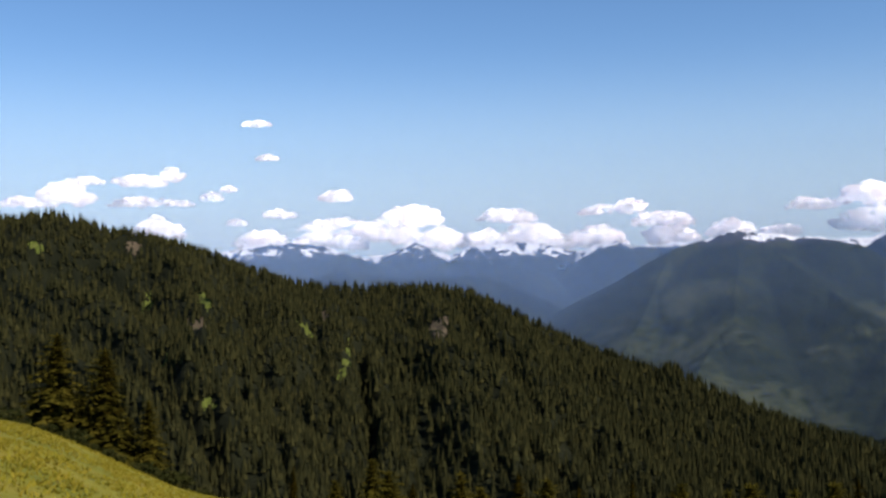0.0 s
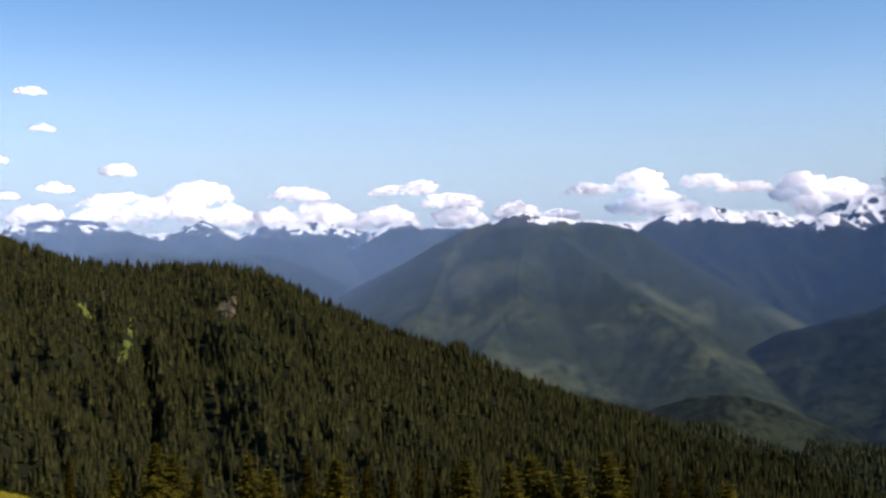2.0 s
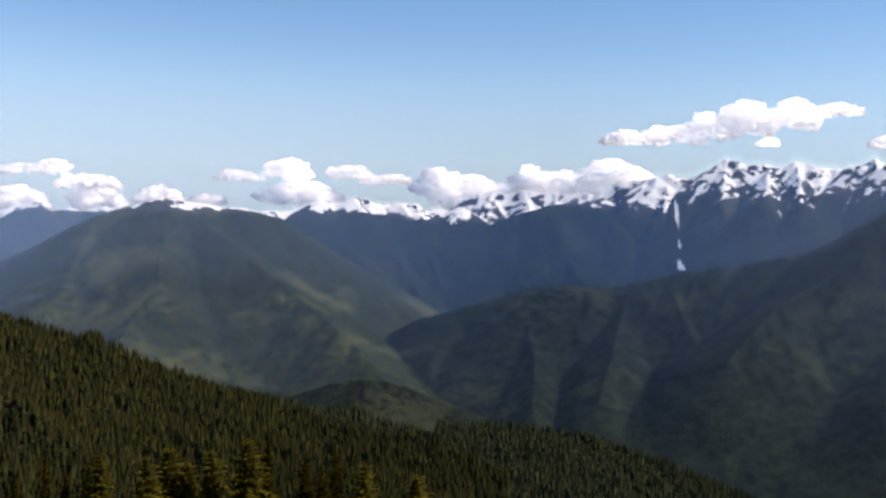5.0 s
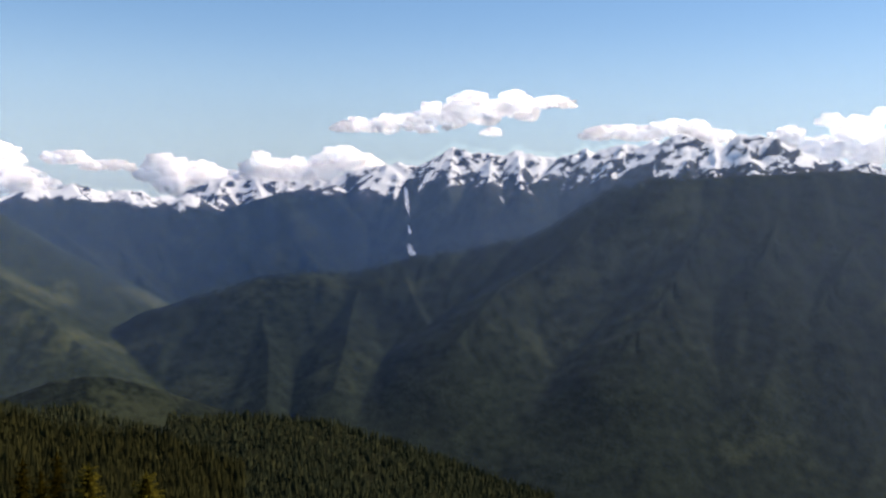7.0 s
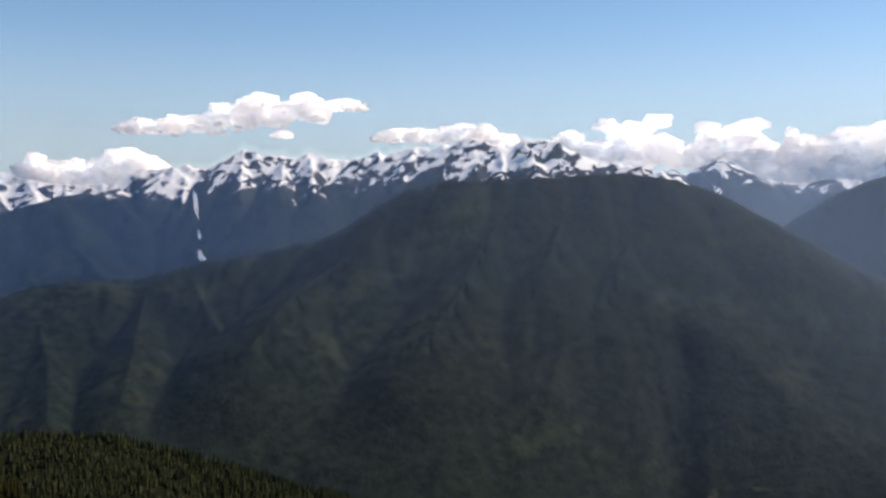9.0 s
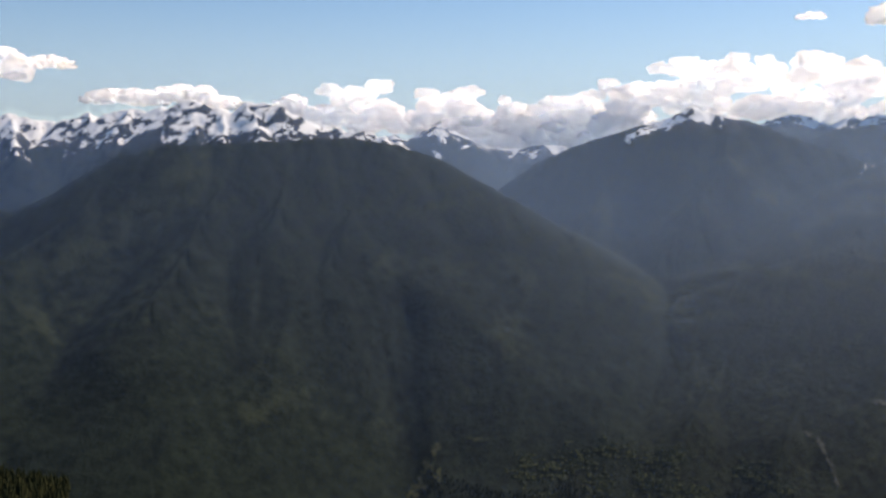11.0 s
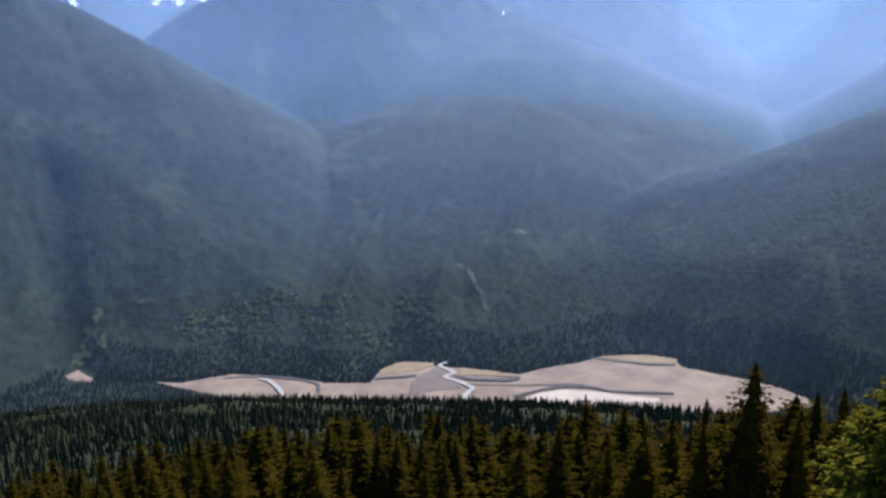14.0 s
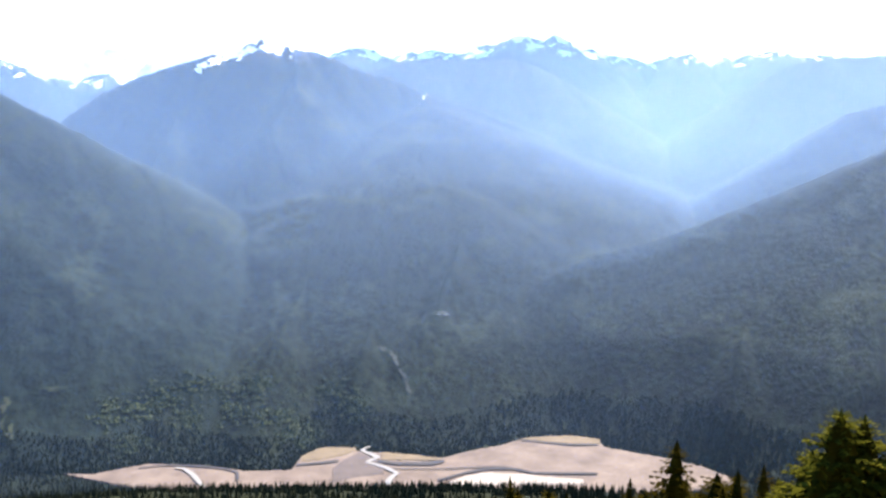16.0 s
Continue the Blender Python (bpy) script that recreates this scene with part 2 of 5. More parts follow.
        if self.canopy:
            z = z + self.canopy * (perlin(x / 13, y / 13, 1.5) + 0.7 * perlin(x / 6, y / 6, 4.5))
        return x, y, z

    def at(self, bearing, elevation):
        """The place u on the near face that is seen under that elevation."""
        us = np.linspace(0, 1, 240)
        x, y, z = self.point(bearing, us)
        e = np.degrees(np.arctan2(z - EYE, np.hypot(x, y)))
        return float(us[np.argmax(e <= elevation)]) if (e <= elevation).any() else 1.0

    def gully(self, b0, e0, b1, e1, width, depth):
        """A gully down the near face between two places, given by bearing and elevation."""
        self.cuts.append((b0, self.at(b0, e0), b1, max(self.at(b1, e1), self.at(b0, e0) + 0.05), width, depth))

    def build(self, name, mat, label, step=0.12, rows=60, gather=1.15):
        b0, b1 = self.crest[0, 0], self.crest[-1, 0]
        bs = np.linspace(b0, b1, int((b1 - b0) / step) + 2)
        us = np.concatenate([-np.linspace(1, 0.08, 7), np.linspace(0, 1, rows) ** gather])
        BB, UU = np.meshgrid(bs, us)
        verts = np.stack(self.point(BB, UU), -1).reshape(-1, 3)
        me = mesh_from(name, verts, grid_faces(len(us), len(bs), flip=True), [mat], smooth=True)
        self.thing = tagged(new(name, me), label, "mountain")
        return self.thing


VALLEY = -640
TIMBER = dict(dark=(0.0054, 0.0088, 0.0066), light=(0.0172, 0.0240, 0.0145), open_land=(0.034, 0.040, 0.020))
m_timbered = slope_material("mountain timber", **TIMBER)
m_crest = slope_material("timber with snow on the crest", **TIMBER, snow=(38, 0.30))
# lighter copy of the timber: sun on this slope is put into its colours
m_sunlit_tint = slope_material("timber lightened as if sunlit, with snow on the crest", (0.0105, 0.0155, 0.0085), (0.024, 0.031, 0.0145), (0.056, 0.062, 0.027), snow=(38, 0.30), meadows=0.52)
# slightly bluer than the shared timber: a little haze is mixed into the colour
m_treeline = slope_material("timber thinning out below the snow", (0.0056, 0.0092, 0.0074), (0.0150, 0.0215, 0.0145), (0.028, 0.035, 0.020), snow=(34, -0.05), meadows=0.58)
m_patched = slope_material("timber with snow patches below the summit", **TIMBER, snow=(85, 0.42))
m_streaked = slope_material("rock streaked with snow", **TIMBER, snow=(80, 0.32))
m_flecked = slope_material("timber below snow-flecked rock", **TIMBER, snow=(62, 0.45))
m_snow = slope_material("rock and snow fields", **TIMBER, snow=(170, 0.52))
m_far = slope_material("far rock and snow fields", **TIMBER, snow=(75, 0.40))
m_near = slope_material("valley timber", (0.0026, 0.0044, 0.0036), (0.0150, 0.0205, 0.0115), (0.028, 0.034, 0.018), grain=0.06, spots=0.007)

FAR_BANK = ((70, 1800), (71.6, 1850), (72.8, 1850), (73.6, 1770), (76.7, 1727), (78.1, 1706), (79.7, 1722), (81.3, 1733), (84.6, 1694), (86.5, 1654), (89.2, 1644), (89.8, 1711), (90.9, 1749),
            (94.3, 1719), (98.1, 1684), (99.7, 1723), (101.4, 1753), (102.7, 1790), (105.7, 1814), (107.3, 1790), (107.6, 1763), (111.1, 1724), (113.0, 1696), (114.9, 1644), (125, 1500))

RIDGES = {}


def raise_ridge(key, name, mat, label, crest, foot_r, foot_z=VALLEY, step=0.12, rows=60, gullies=(), gather=1.15, **shape):
    RIDGES[key] = Ridge(crest, foot_r, foot_z, **shape)
    for g in gullies:
        RIDGES[key].gully(*g)
    return RIDGES[key].build(name, mat, label, step, rows, gather)


raise_ridge("low_near", "wooded_ridge", mat_floor, "low wooded ridge descending to the valley", ((15.3, 1385, -207), (18.4, 1362, -221), (22.3, 1332, -238), (23.2, 1324, -242), (25.4, 1306, -249), (27.4, 1291, -246), (28.6, 1282, -262), (31.6, 1257, -271), (31.8, 1255, -252), (36.5, 1218, -251), (40.6, 1185, -253), (43.2, 1165, -265), (47.7, 1150, -290), (51, 1150, -312), (53.6, 1150, -329)), 600, -330, seed=19.0, ends=False, spur=0.12)
raise_ridge("near", "wooded_ridge", mat_floor, "steep wooded ridge densely covered with dark conifers", ((-27.8, 1299, 54), (-23.8, 1299, 50), (-21, 1288, 44), (-17.3, 1272, 29), (-14.3, 1260, 9), (-11.6, 1248, -12), (-9.1, 1238, -29), (-7.2, 1230, -38), (-4.7, 1219, -40), (-2.8, 1211, -43), (-0.8, 1203, -41), (1.4, 1174, -48), (3.7, 1135, -67), (6.2, 1089, -89), (8.7, 1045, -106), (9.4, 1032, -106), (11.8, 990, -123), (12.6, 975, -117), (15.3, 934, -134), (19.1, 890, -152), (22.3, 852, -162), (25.5, 814, -172), (28.6, 777, -174), (31.6, 745, -171), (34, 723, -178), (36, 704, -184)), 430, -200, seed=20.0, rows=90, gullies=((-4.9, -5.2, -4.2, -11, 0.45, 26), (-11.5, -3.5, -9.5, -10, 0.6, 9), (-7.6, -3, -6.6, -10, 0.5, 7), (1.5, -3.6, 5.5, -10, 0.5, 7), (-18, -1, -15, -8, 0.6, 8)), ends=False, wave=260, spur=0.38, skew=-0.5, lumps=0.35)

# ---------------------------------------------------------------- mountains across the valley
TB = np.arange(-30.0, 127.05, 0.1)
TR = np.concatenate([np.arange(1240, 1700, 18.0), np.arange(1700, 4985, 11.5)])
GB, GR = np.meshgrid(TB, TR)
GX, GY = polar(GB, GR)
MASSIFS = []
LAND_Z, NEXT = np.full(GB.shape, float(VALLEY)), np.full(GB.shape, float(VALLEY))
OWNER, ARC, OFF, TOP, AMP, ROCK = (np.full(GB.shape, v) for v in (-1.0, 0.0, 0.0, float(VALLEY), 0.0, 0.0))
FOOT = np.array(((-180, 1800), (69, 1800)) + FAR_BANK, float)


def massif(name, mat, label, summit=None):
    """summit: the height from which the snow is reckoned, where it is not each crest's own."""
    MASSIFS.append((name, mat, label, summit))


def crest(points, r=None, slope=0.62, foot=False, amp=26.0, rock=0.0):
    """A ridge line of the last massif: bearing, elevation as seen from the meadow, and distance (or r: the distances of its ends).
    foot: the near slope runs down to the river bank."""
    p = np.array(points, float)
    summit = MASSIFS[-1][3]
    branch = p.shape[1] == 3
    if not branch:
        p = np.column_stack([p, np.interp(p[:, 0], (p[0, 0], p[-1, 0]), r) if p[0, 0] < p[-1, 0] else np.linspace(*r, len(p))])
    t = np.arange(0, len(p) - 0.9, 0.25)
    p = np.stack([np.interp(t, np.arange(len(p)), q) for q in p.T], 1)
    loose = np.minimum(t, 1) if branch and not foot else 0 * t
    p[:, 2] += 45 * perlin(p[:, 0] * 0.9, t * 0.4, 5.0) * np.minimum(t, 1)
    p[:, 0] += 0.35 * loose * perlin(t * 1.1, p[0, 0], 3.0)
    b, el, rr = p.T
    z = EYE + rr * np.tan(np.radians(el))
    x, y = polar(b, rr)
    steep = np.full(len(p), slope)
    if foot:
        steep = np.clip((z + 595) / np.maximum(rr - np.interp(b, *FOOT.T), 60), 0.33, 1.1)
    arc = 1000.0 * len(MASSIFS) + np.concatenate([[0], np.cumsum(np.hypot(np.diff(x), np.diff(y)))])
    reach = math.degrees(900 / rr.min())
    c0, c1 = np.searchsorted(TB, (b.min() - reach, b.max() + reach))
    r0, r1 = np.searchsorted(TR, (rr.min() - 1500, rr.max() + 700))
    if c1 - c0 < 2 or r1 - r0 < 2:
        return
    cut = np.s_[r0:r1, c0:c1]
    best = np.full(GX[cut].shape, -9999.0)
    way, off, high = np.zeros_like(best), np.zeros_like(best), np.zeros_like(best)
    for k in range(len(p) - 1):
        s0, s1 = np.searchsorted(TB[c0:c1], (min(b[k], b[k + 1]) - reach, max(b[k], b[k + 1]) + reach))
        if s0 == s1:
            continue
        sub = np.s_[:, s0:s1]
        dx, dy = x[k + 1] - x[k], y[k + 1] - y[k]
        px, py = GX[cut][sub] - x[k], GY[cut][sub] - y[k]
        t = np.clip((px * dx + py * dy) / (dx * dx + dy * dy + 1e-9), 0, 1)
        d = np.hypot(px - t * dx, py - t * dy)
        top = z[k] + t * (z[k + 1] - z[k])
        h = top - d * (steep[k] + t * (steep[k + 1] - steep[k]))
        won = h > best[sub]
        for field, value in ((best, h), (way, arc[k] + t * (arc[k + 1] - arc[k])), (off, d), (high, top)):
            field[sub] = np.where(won, value, field[sub])
    won = best > LAND_Z[cut]
    NEXT[cut] = np.where(won, LAND_Z[cut], np.maximum(NEXT[cut], best))
    for field, value in ((LAND_Z, best), (OWNER, len(MASSIFS) - 1), (ARC, way), (OFF, off), (TOP, summit if summit is not None else z[0] if branch else high), (AMP, amp), (ROCK, rock)):
        field[cut] = np.where(won, value, field[cut])


def ribs(points, r, drop=1.3, run=300.0, slope=0.85, every=0.9, seed=1, **kw):
    """Short rock ribs that descend towards the valley from the tops of a crest."""
    rng = np.random.RandomState(seed)
    p = np.array(points, float)
    at = np.interp(p[:, 0], (p[0, 0], p[-1, 0]), r)
    last = -99.0
    for k in range(1, len(p) - 1):
        if p[k, 1] >= max(p[k - 1, 1], p[k + 1, 1]) and p[k, 0] - last > every:
            last = p[k, 0]
            lean, far = rng.uniform(-1.0, 1.0), run * rng.uniform(0.7, 1.2)
            crest([(p[k, 0], p[k, 1] - 0.05, at[k]), (p[k, 0] + 0.45 * lean, p[k, 1] - 0.45 * drop, at[k] - 0.4 * far), (p[k, 0] + lean, p[k, 1] - drop * rng.uniform(0.9, 1.3), at[k] - far)], slope=slope, **kw)


massif("mountain_range", m_far, "far jagged mountain range streaked with bright snow")
FAR_LINE = ((-13, 0.3), (-12.04, 0.4), (-10.95, 0.53), (-9.7, 0.76), (-8.76, 0.81), (-7.65, 0.85), (-6.55, 0.51), (-5.44, 0.1), (-4.32, -0.08), (-3.04, 0.05), (-2.22, 0.52), (-1.58, 0.67), (-0.78, 0.33), (0.5, -0.09), (1.8, 0.44), (3.09, 0.5), (4.06, 0.61), (5.34, 0.52), (6.45, 0.24), (7.87, -0.01), (8.83, 0.44), (9.93, 0.58), (10.7, 0.24), (11.94, 0.22), (13.17, 0.41), (14.08, 0.26), (15.5, 0.1))
crest(FAR_LINE, (4700, 4700), amp=26, rock=24)
ribs(FAR_LINE, (4700, 4700), 0.9, 150, 0.8, 0.8, seed=3, rock=5)
massif("forested_hill", m_timbered, "distant blue forested foothills below the snow range")
crest(((-12.2, -0.7), (-9.7, -0.32), (-7.2, -0.18), (-5.4, 0.05), (-4, -0.4), (-2.7, -0.75), (-0.1, -0.42), (2.1, -0.3), (4.4, -0.62), (6.3, -1.4), (7.8, -2.2), (8.8, -2.7)), (4350, 4350), 0.5, amp=14)
massif("forested_hill", m_crest, "distant blue foothill with scattered snow on its crest", 45)
crest(((5.6, -2.3), (6.9, -1.4), (8.2, -0.2), (9.1, 0.27), (9.9, 0.5), (10.7, 0.18), (11.5, 0.3), (12.2, 0.2), (13.2, 0.2), (15, -0.9)), (4450, 4450), amp=14, rock=7)
massif("forested_hill", m_timbered, "hazy blue forested hills at the valley head")
crest(((-9.7, -1.4), (-5.9, -0.9), (-1.5, -1.27), (2.1, -1.28), (4.3, -2.0), (6.2, -3.2), (7.2, -4.0), (8.1, -5.0)), (3750, 3750), 0.5, amp=14)
massif("forested_mountain", m_sunlit_tint, "broad forested mountain with a thin snowy crest", 52)
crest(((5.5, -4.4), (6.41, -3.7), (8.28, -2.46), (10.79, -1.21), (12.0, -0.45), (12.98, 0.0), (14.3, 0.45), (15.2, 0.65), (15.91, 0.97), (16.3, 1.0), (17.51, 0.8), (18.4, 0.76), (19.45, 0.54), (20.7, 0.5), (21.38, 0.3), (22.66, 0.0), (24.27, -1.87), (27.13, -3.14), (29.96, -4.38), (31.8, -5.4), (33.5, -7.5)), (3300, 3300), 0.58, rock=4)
crest(((16.3, 0.9, 3300), (16.2, -1.2, 3050), (15.9, -3.8, 2750), (14.3, -6.4, 2480), (13.0, -9.0, 2250)), slope=0.5)
crest(((17.5, 0.7, 3300), (19.0, -0.7, 3120), (21.05, -2.2, 2930), (24.6, -5.1, 2600), (27.45, -7.6, 2380), (29.0, -9.6, 2230)), slope=0.5)
crest(((12.9, -0.1, 3300), (11.5, -3.0, 2950), (10.0, -6.0, 2600)), slope=0.55)
massif("mountain_range", m_flecked, "forested range with rocky snow-flecked summits")
SADDLE_LINE = ((19.6, 0.2), (20.73, 0.35), (21.88, 0.41), (23.05, 0.44), (23.99, 0.77), (24.82, 1.1), (25.42, 0.87), (26.17, 0.98), (26.77, 1.31), (27.39, 1.17), (28, 1.03), (28.77, 0.9), (29.55, 0.98), (30.32, 0.94), (30.95, 0.64), (31.74, 0.82), (32.37, 0.5), (32.77, 0.9), (33.5, 0.6))
crest(SADDLE_LINE, (3900, 3950), amp=26, rock=15)
crest(((24.8, 1.05, 3900), (26, -1.2, 3650), (28.5, -3.4, 3350)), slope=0.6, rock=5)
crest(((26.8, 1.25, 3900), (28.5, -1.5, 3640), (30.6, -4, 3350)), slope=0.6, rock=5)
crest(((29.6, 0.9, 3900), (30.8, -1.2, 3700), (31.8, -3.2, 3500)), slope=0.7, rock=5)
massif("mountain_range", m_snow, "high rocky mountain range covered with snow fields")
WEST_LINE = ((31.9, 0.2), (32.73, 1.07), (33.84, 1.59), (34.69, 1.81), (35.54, 1.55), (36.4, 1.92), (37.42, 1.69), (38.15, 1.86), (38.8, 1.65), (39.63, 1.72), (40.53, 1.83), (41.44, 2.21), (42.36, 2.47), (43.59, 2.74), (44.67, 2.88), (45.45, 2.67), (46.24, 2.93), (47.02, 3.41), (47.5, 3.73), (48.45, 3.55), (49.24, 3.43), (49.88, 3.57), (50.52, 3.35), (51.16, 3.67), (52.44, 3.27))
EAST_LINE = ((52.44, 3.27), (53.4, 3.21), (54.37, 3.53), (55.01, 3.79), (55.65, 3.54), (56.3, 3.92), (57.26, 4.11), (58.06, 3.86), (58.7, 4.24), (59.25, 4.02), (59.82, 4.49), (60.3, 4.59), (60.94, 4.33), (61.57, 4.17), (62.05, 4.26), (62.68, 4), (63.31, 4.47), (64.25, 4.46), (65.19, 4.36), (65.82, 3.98), (66.75, 3.5), (67.37, 3.18), (68.29, 3.11), (69.8, 2.91), (70.71, 2.75), (72.0, 2.3))
crest(WEST_LINE, (4500, 4100), 0.7, amp=44, rock=26)
ribs(WEST_LINE, (4500, 4100), 2.0, 420, 0.8, 1.0, seed=5, amp=36, rock=26)
crest(EAST_LINE, (4100, 3450), 0.7, amp=44, rock=24)
ribs(EAST_LINE, (4100, 3450), 1.7, 300, 0.8, 1.0, seed=6, amp=36, rock=24)
massif("forested_spur", m_crest, "dark forested spur below the snow range", 105)
crest(((28.2, -4.4, 3500), (29.02, -3.76, 3560), (30.57, -2.79, 3650), (33.02, -0.9, 3780), (35.11, 0.19, 3900), (37.46, 0.95, 4020), (39.5, 1.35, 4130), (41, 1.5, 4200)), slope=0.55)
crest(((40.0, 1.3, 4150), (42.2, -0.4, 3900), (44.2, -2.4, 3650), (44.9, -4.0, 3480)), slope=0.6)
crest(((36.5, 0.6, 3980), (38.5, -1.5, 3700), (40.5, -4.0, 3400)), slope=0.6)
massif("forested_spur", m_crest, "blue-grey forested spur under snow fields", 165)
crest(((45.0, -3.4, 3450), (46.3, -1.9, 3540), (48, -0.9, 3640), (49.9, 0.8, 3740), (51.8, 1.75, 3830), (53.4, 2.3, 3900), (54.5, 2.6, 3950)), slope=0.6)
massif("forested_mountain", m_treeline, "massive dark forested mountain with gullied slopes", 165)
crest(((28.9, -8.3, 2717), (30.3, -7.1, 2728), (31.3, -6.4, 2740), (34.08, -4.57, 2762), (36.95, -3.57, 2787), (39.91, -3.4, 2812), (42.03, -3.33, 2830), (45.44, -2.41, 2860), (49.24, -1.78, 2890), (52.45, -0.97, 2908), (54.7, 0.32, 2918), (56.63, 1.5, 2926), (58.5, 2.0, 2934), (60.1, 2.15, 2940), (63.1, 2.3, 2952), (65.9, 2.45, 2963), (68.2, 2.6, 2973), (70.43, 2.45, 2982), (72, 2.15, 2988), (73.51, 1.65, 2990), (75.37, 0.3, 2975), (76.61, -1.11, 2950), (78.51, -3.05, 2890), (80.42, -4.9, 2840), (82.67, -7.3, 2780), (84.5, -9.5, 2700), (86.0, -11.5, 2600)), foot=True, amp=42, rock=8)
for spur in (((56.6, 1.3, 2920), (54.6, -1.2, 2720), (50.5, -4.2, 2450), (48.0, -7.2, 2200)), ((63.1, 2.1, 2950), (61.8, -0.3, 2720), (60.0, -3.4, 2430), (57.6, -7.2, 2150)),
             ((70.5, 2.3, 2982), (69.6, -1.0, 2700), (67.6, -4.5, 2400), (65.0, -8.5, 2120)), ((42.6, -3.2, 2835), (41.6, -6.7, 2430), (41.0, -10, 2130)), ((44.5, -2.7, 2850), (46.0, -5.9, 2500), (48.5, -9.8, 2150)),
             ((75.6, 0.0, 2970), (74.4, -5.0, 2500), (71.4, -10.0, 2180)), ((36.5, -3.7, 2785), (37.2, -7.4, 2400), (37.0, -10.7, 2110)), ((66.2, 2.3, 2963), (64.8, -2.2, 2560), (62.5, -6.0, 2260))):
    crest(spur, slope=0.55, amp=42)
massif("snowy_peak", m_streaked, "snow-streaked rocky peak beyond the side valley")
NOTCH_LINE = ((70.2, 2.5), (71.0, 2.7), (71.6, 2.85), (72.19, 2.5), (73.06, 2.9), (73.93, 3.31), (74.3, 3.4), (75.0, 3.0), (75.98, 2.5), (76.7, 2.15), (77.9, 2.0), (78.9, 2.02), (79.53, 2.18), (80.48, 2.21), (81.28, 2.11), (83, 1.6))
crest(NOTCH_LINE, (4600, 4600), 0.62, amp=30, rock=18)
crest(((74.3, 3.35, 4600), (74.1, 2.4, 4450), (74.5, 0.8, 4250), (75.5, -1.0, 4050)), slope=0.7, amp=20, rock=8)
crest(((78.9, 1.95, 4600), (77.9, 0.7, 4400), (77.4, -1.0, 4200)), slope=0.65, amp=20)
massif("forested_mountain", m_patched, "hazy blue forested mountain with snow patches on top", 275)
crest(((76.6, -2.5), (77.3, -1.0), (78.23, 0.25), (79.84, 1.3), (81.44, 2.05), (83.05, 2.6), (84.65, 3.1), (85.29, 3.32), (86.24, 3.5), (87.04, 3.75), (88.05, 4.3), (88.94, 4.05), (89.41, 3.92), (90.35, 3.75), (91.29, 3.45), (92.23, 3.1), (93.16, 2.65), (94.09, 2.35), (95.62, 1.85), (97.14, 1.2), (98.64, 0.35), (100.13, -0.65), (101.59, -1.3), (103.03, -1.9), (104.44, -2.6), (106.5, -3.7), (109, -5.2), (111.5, -7.2)), (3600, 3600), 0.8, amp=40, rock=6)
crest(((90.3, 3.6, 3590), (89.9, 1.6, 3350), (88.4, -1.2, 3120), (86.6, -4.2, 2900)), slope=0.75, amp=38)
crest(((84.7, 3.0, 3590), (83.6, 0.2, 3350), (82.2, -2.6, 3130), (81.2, -5.0, 2960)), slope=0.75, amp=38)
crest(((93.6, 2.4, 3590), (92.8, -0.3, 3300), (90.6, -3.6, 3000), (88.6, -6.0, 2800)), slope=0.75, amp=38)
crest(((100.2, -0.7, 3590), (101.6, -3.2, 3250), (103.4, -5.6, 2980)), slope=0.7, amp=38)
massif("mountain_range", m_streaked, "pale backlit mountain range with snowy summits")
BACK_LINE = ((90.5, 3.2), (91.61, 3.35), (92.54, 3.55), (93.31, 3.85), (94.08, 3.72), (94.69, 3.38), (95.45, 3.2), (96.05, 3.57), (96.81, 3.47), (97.55, 3.69), (98.3, 3.5), (99.18, 3.47), (99.9, 3.79), (100.63, 3.92), (101.48, 4.04), (102.33, 4.46), (102.89, 4.38), (103.31, 4.13), (104.01, 4.25), (104.5, 4.44), (105.11, 4.06), (106.14, 3.68), (107.5, 3.3), (109.65, 2.9), (110.85, 3.2), (111.75, 3.3), (112.65, 3.01), (114.13, 3.1), (115.29, 3.25), (116.42, 3.5), (117.01, 3.1), (119.8, 3.02), (121.63, 3.06), (126, 3.1))
crest(BACK_LINE, (4650, 4650), amp=30, rock=18)
ribs(BACK_LINE, (4650, 4650), 1.6, 260, 0.8, 1.2, seed=8, amp=20, rock=7)
massif("mountain_shoulder", m_timbered, "pale hazy forested mountain shoulder")
crest(((93.6, 2.0), (95.5, 2.95), (97.4, 3.15), (99.97, 2.95), (101.86, 3.12), (103.44, 2.66), (105.02, 1.81), (108.18, -0.23), (111.3, -2.4), (113.82, -5.6)), (4150, 4000), 0.62)
crest(((102, 3.0, 4100), (102.6, 0.2, 3800), (104, -2.2, 3550)), slope=0.65)
massif("mountain_shoulder", m_timbered, "pale hazy mountainside in the sun's glare")
crest(((112.4, -2.5), (113.06, -0.5), (115.07, 1.2), (117.02, 2.6), (119.25, 2.9), (121.6, 2.95), (126, 3.05)), (4100, 4200), 0.62)
massif("forested_spur", m_timbered, "hazy blue spur behind the dark mountainside")
crest(((112.5, -6.2), (114.09, -4.55), (116.66, -2.51), (118.05, -1.45), (119.94, 0.0), (121.77, 0.47), (126, 1.6)), (3250, 3350), 0.6)
massif("forested_spur", m_near, "forested spur rising from the far river bank")
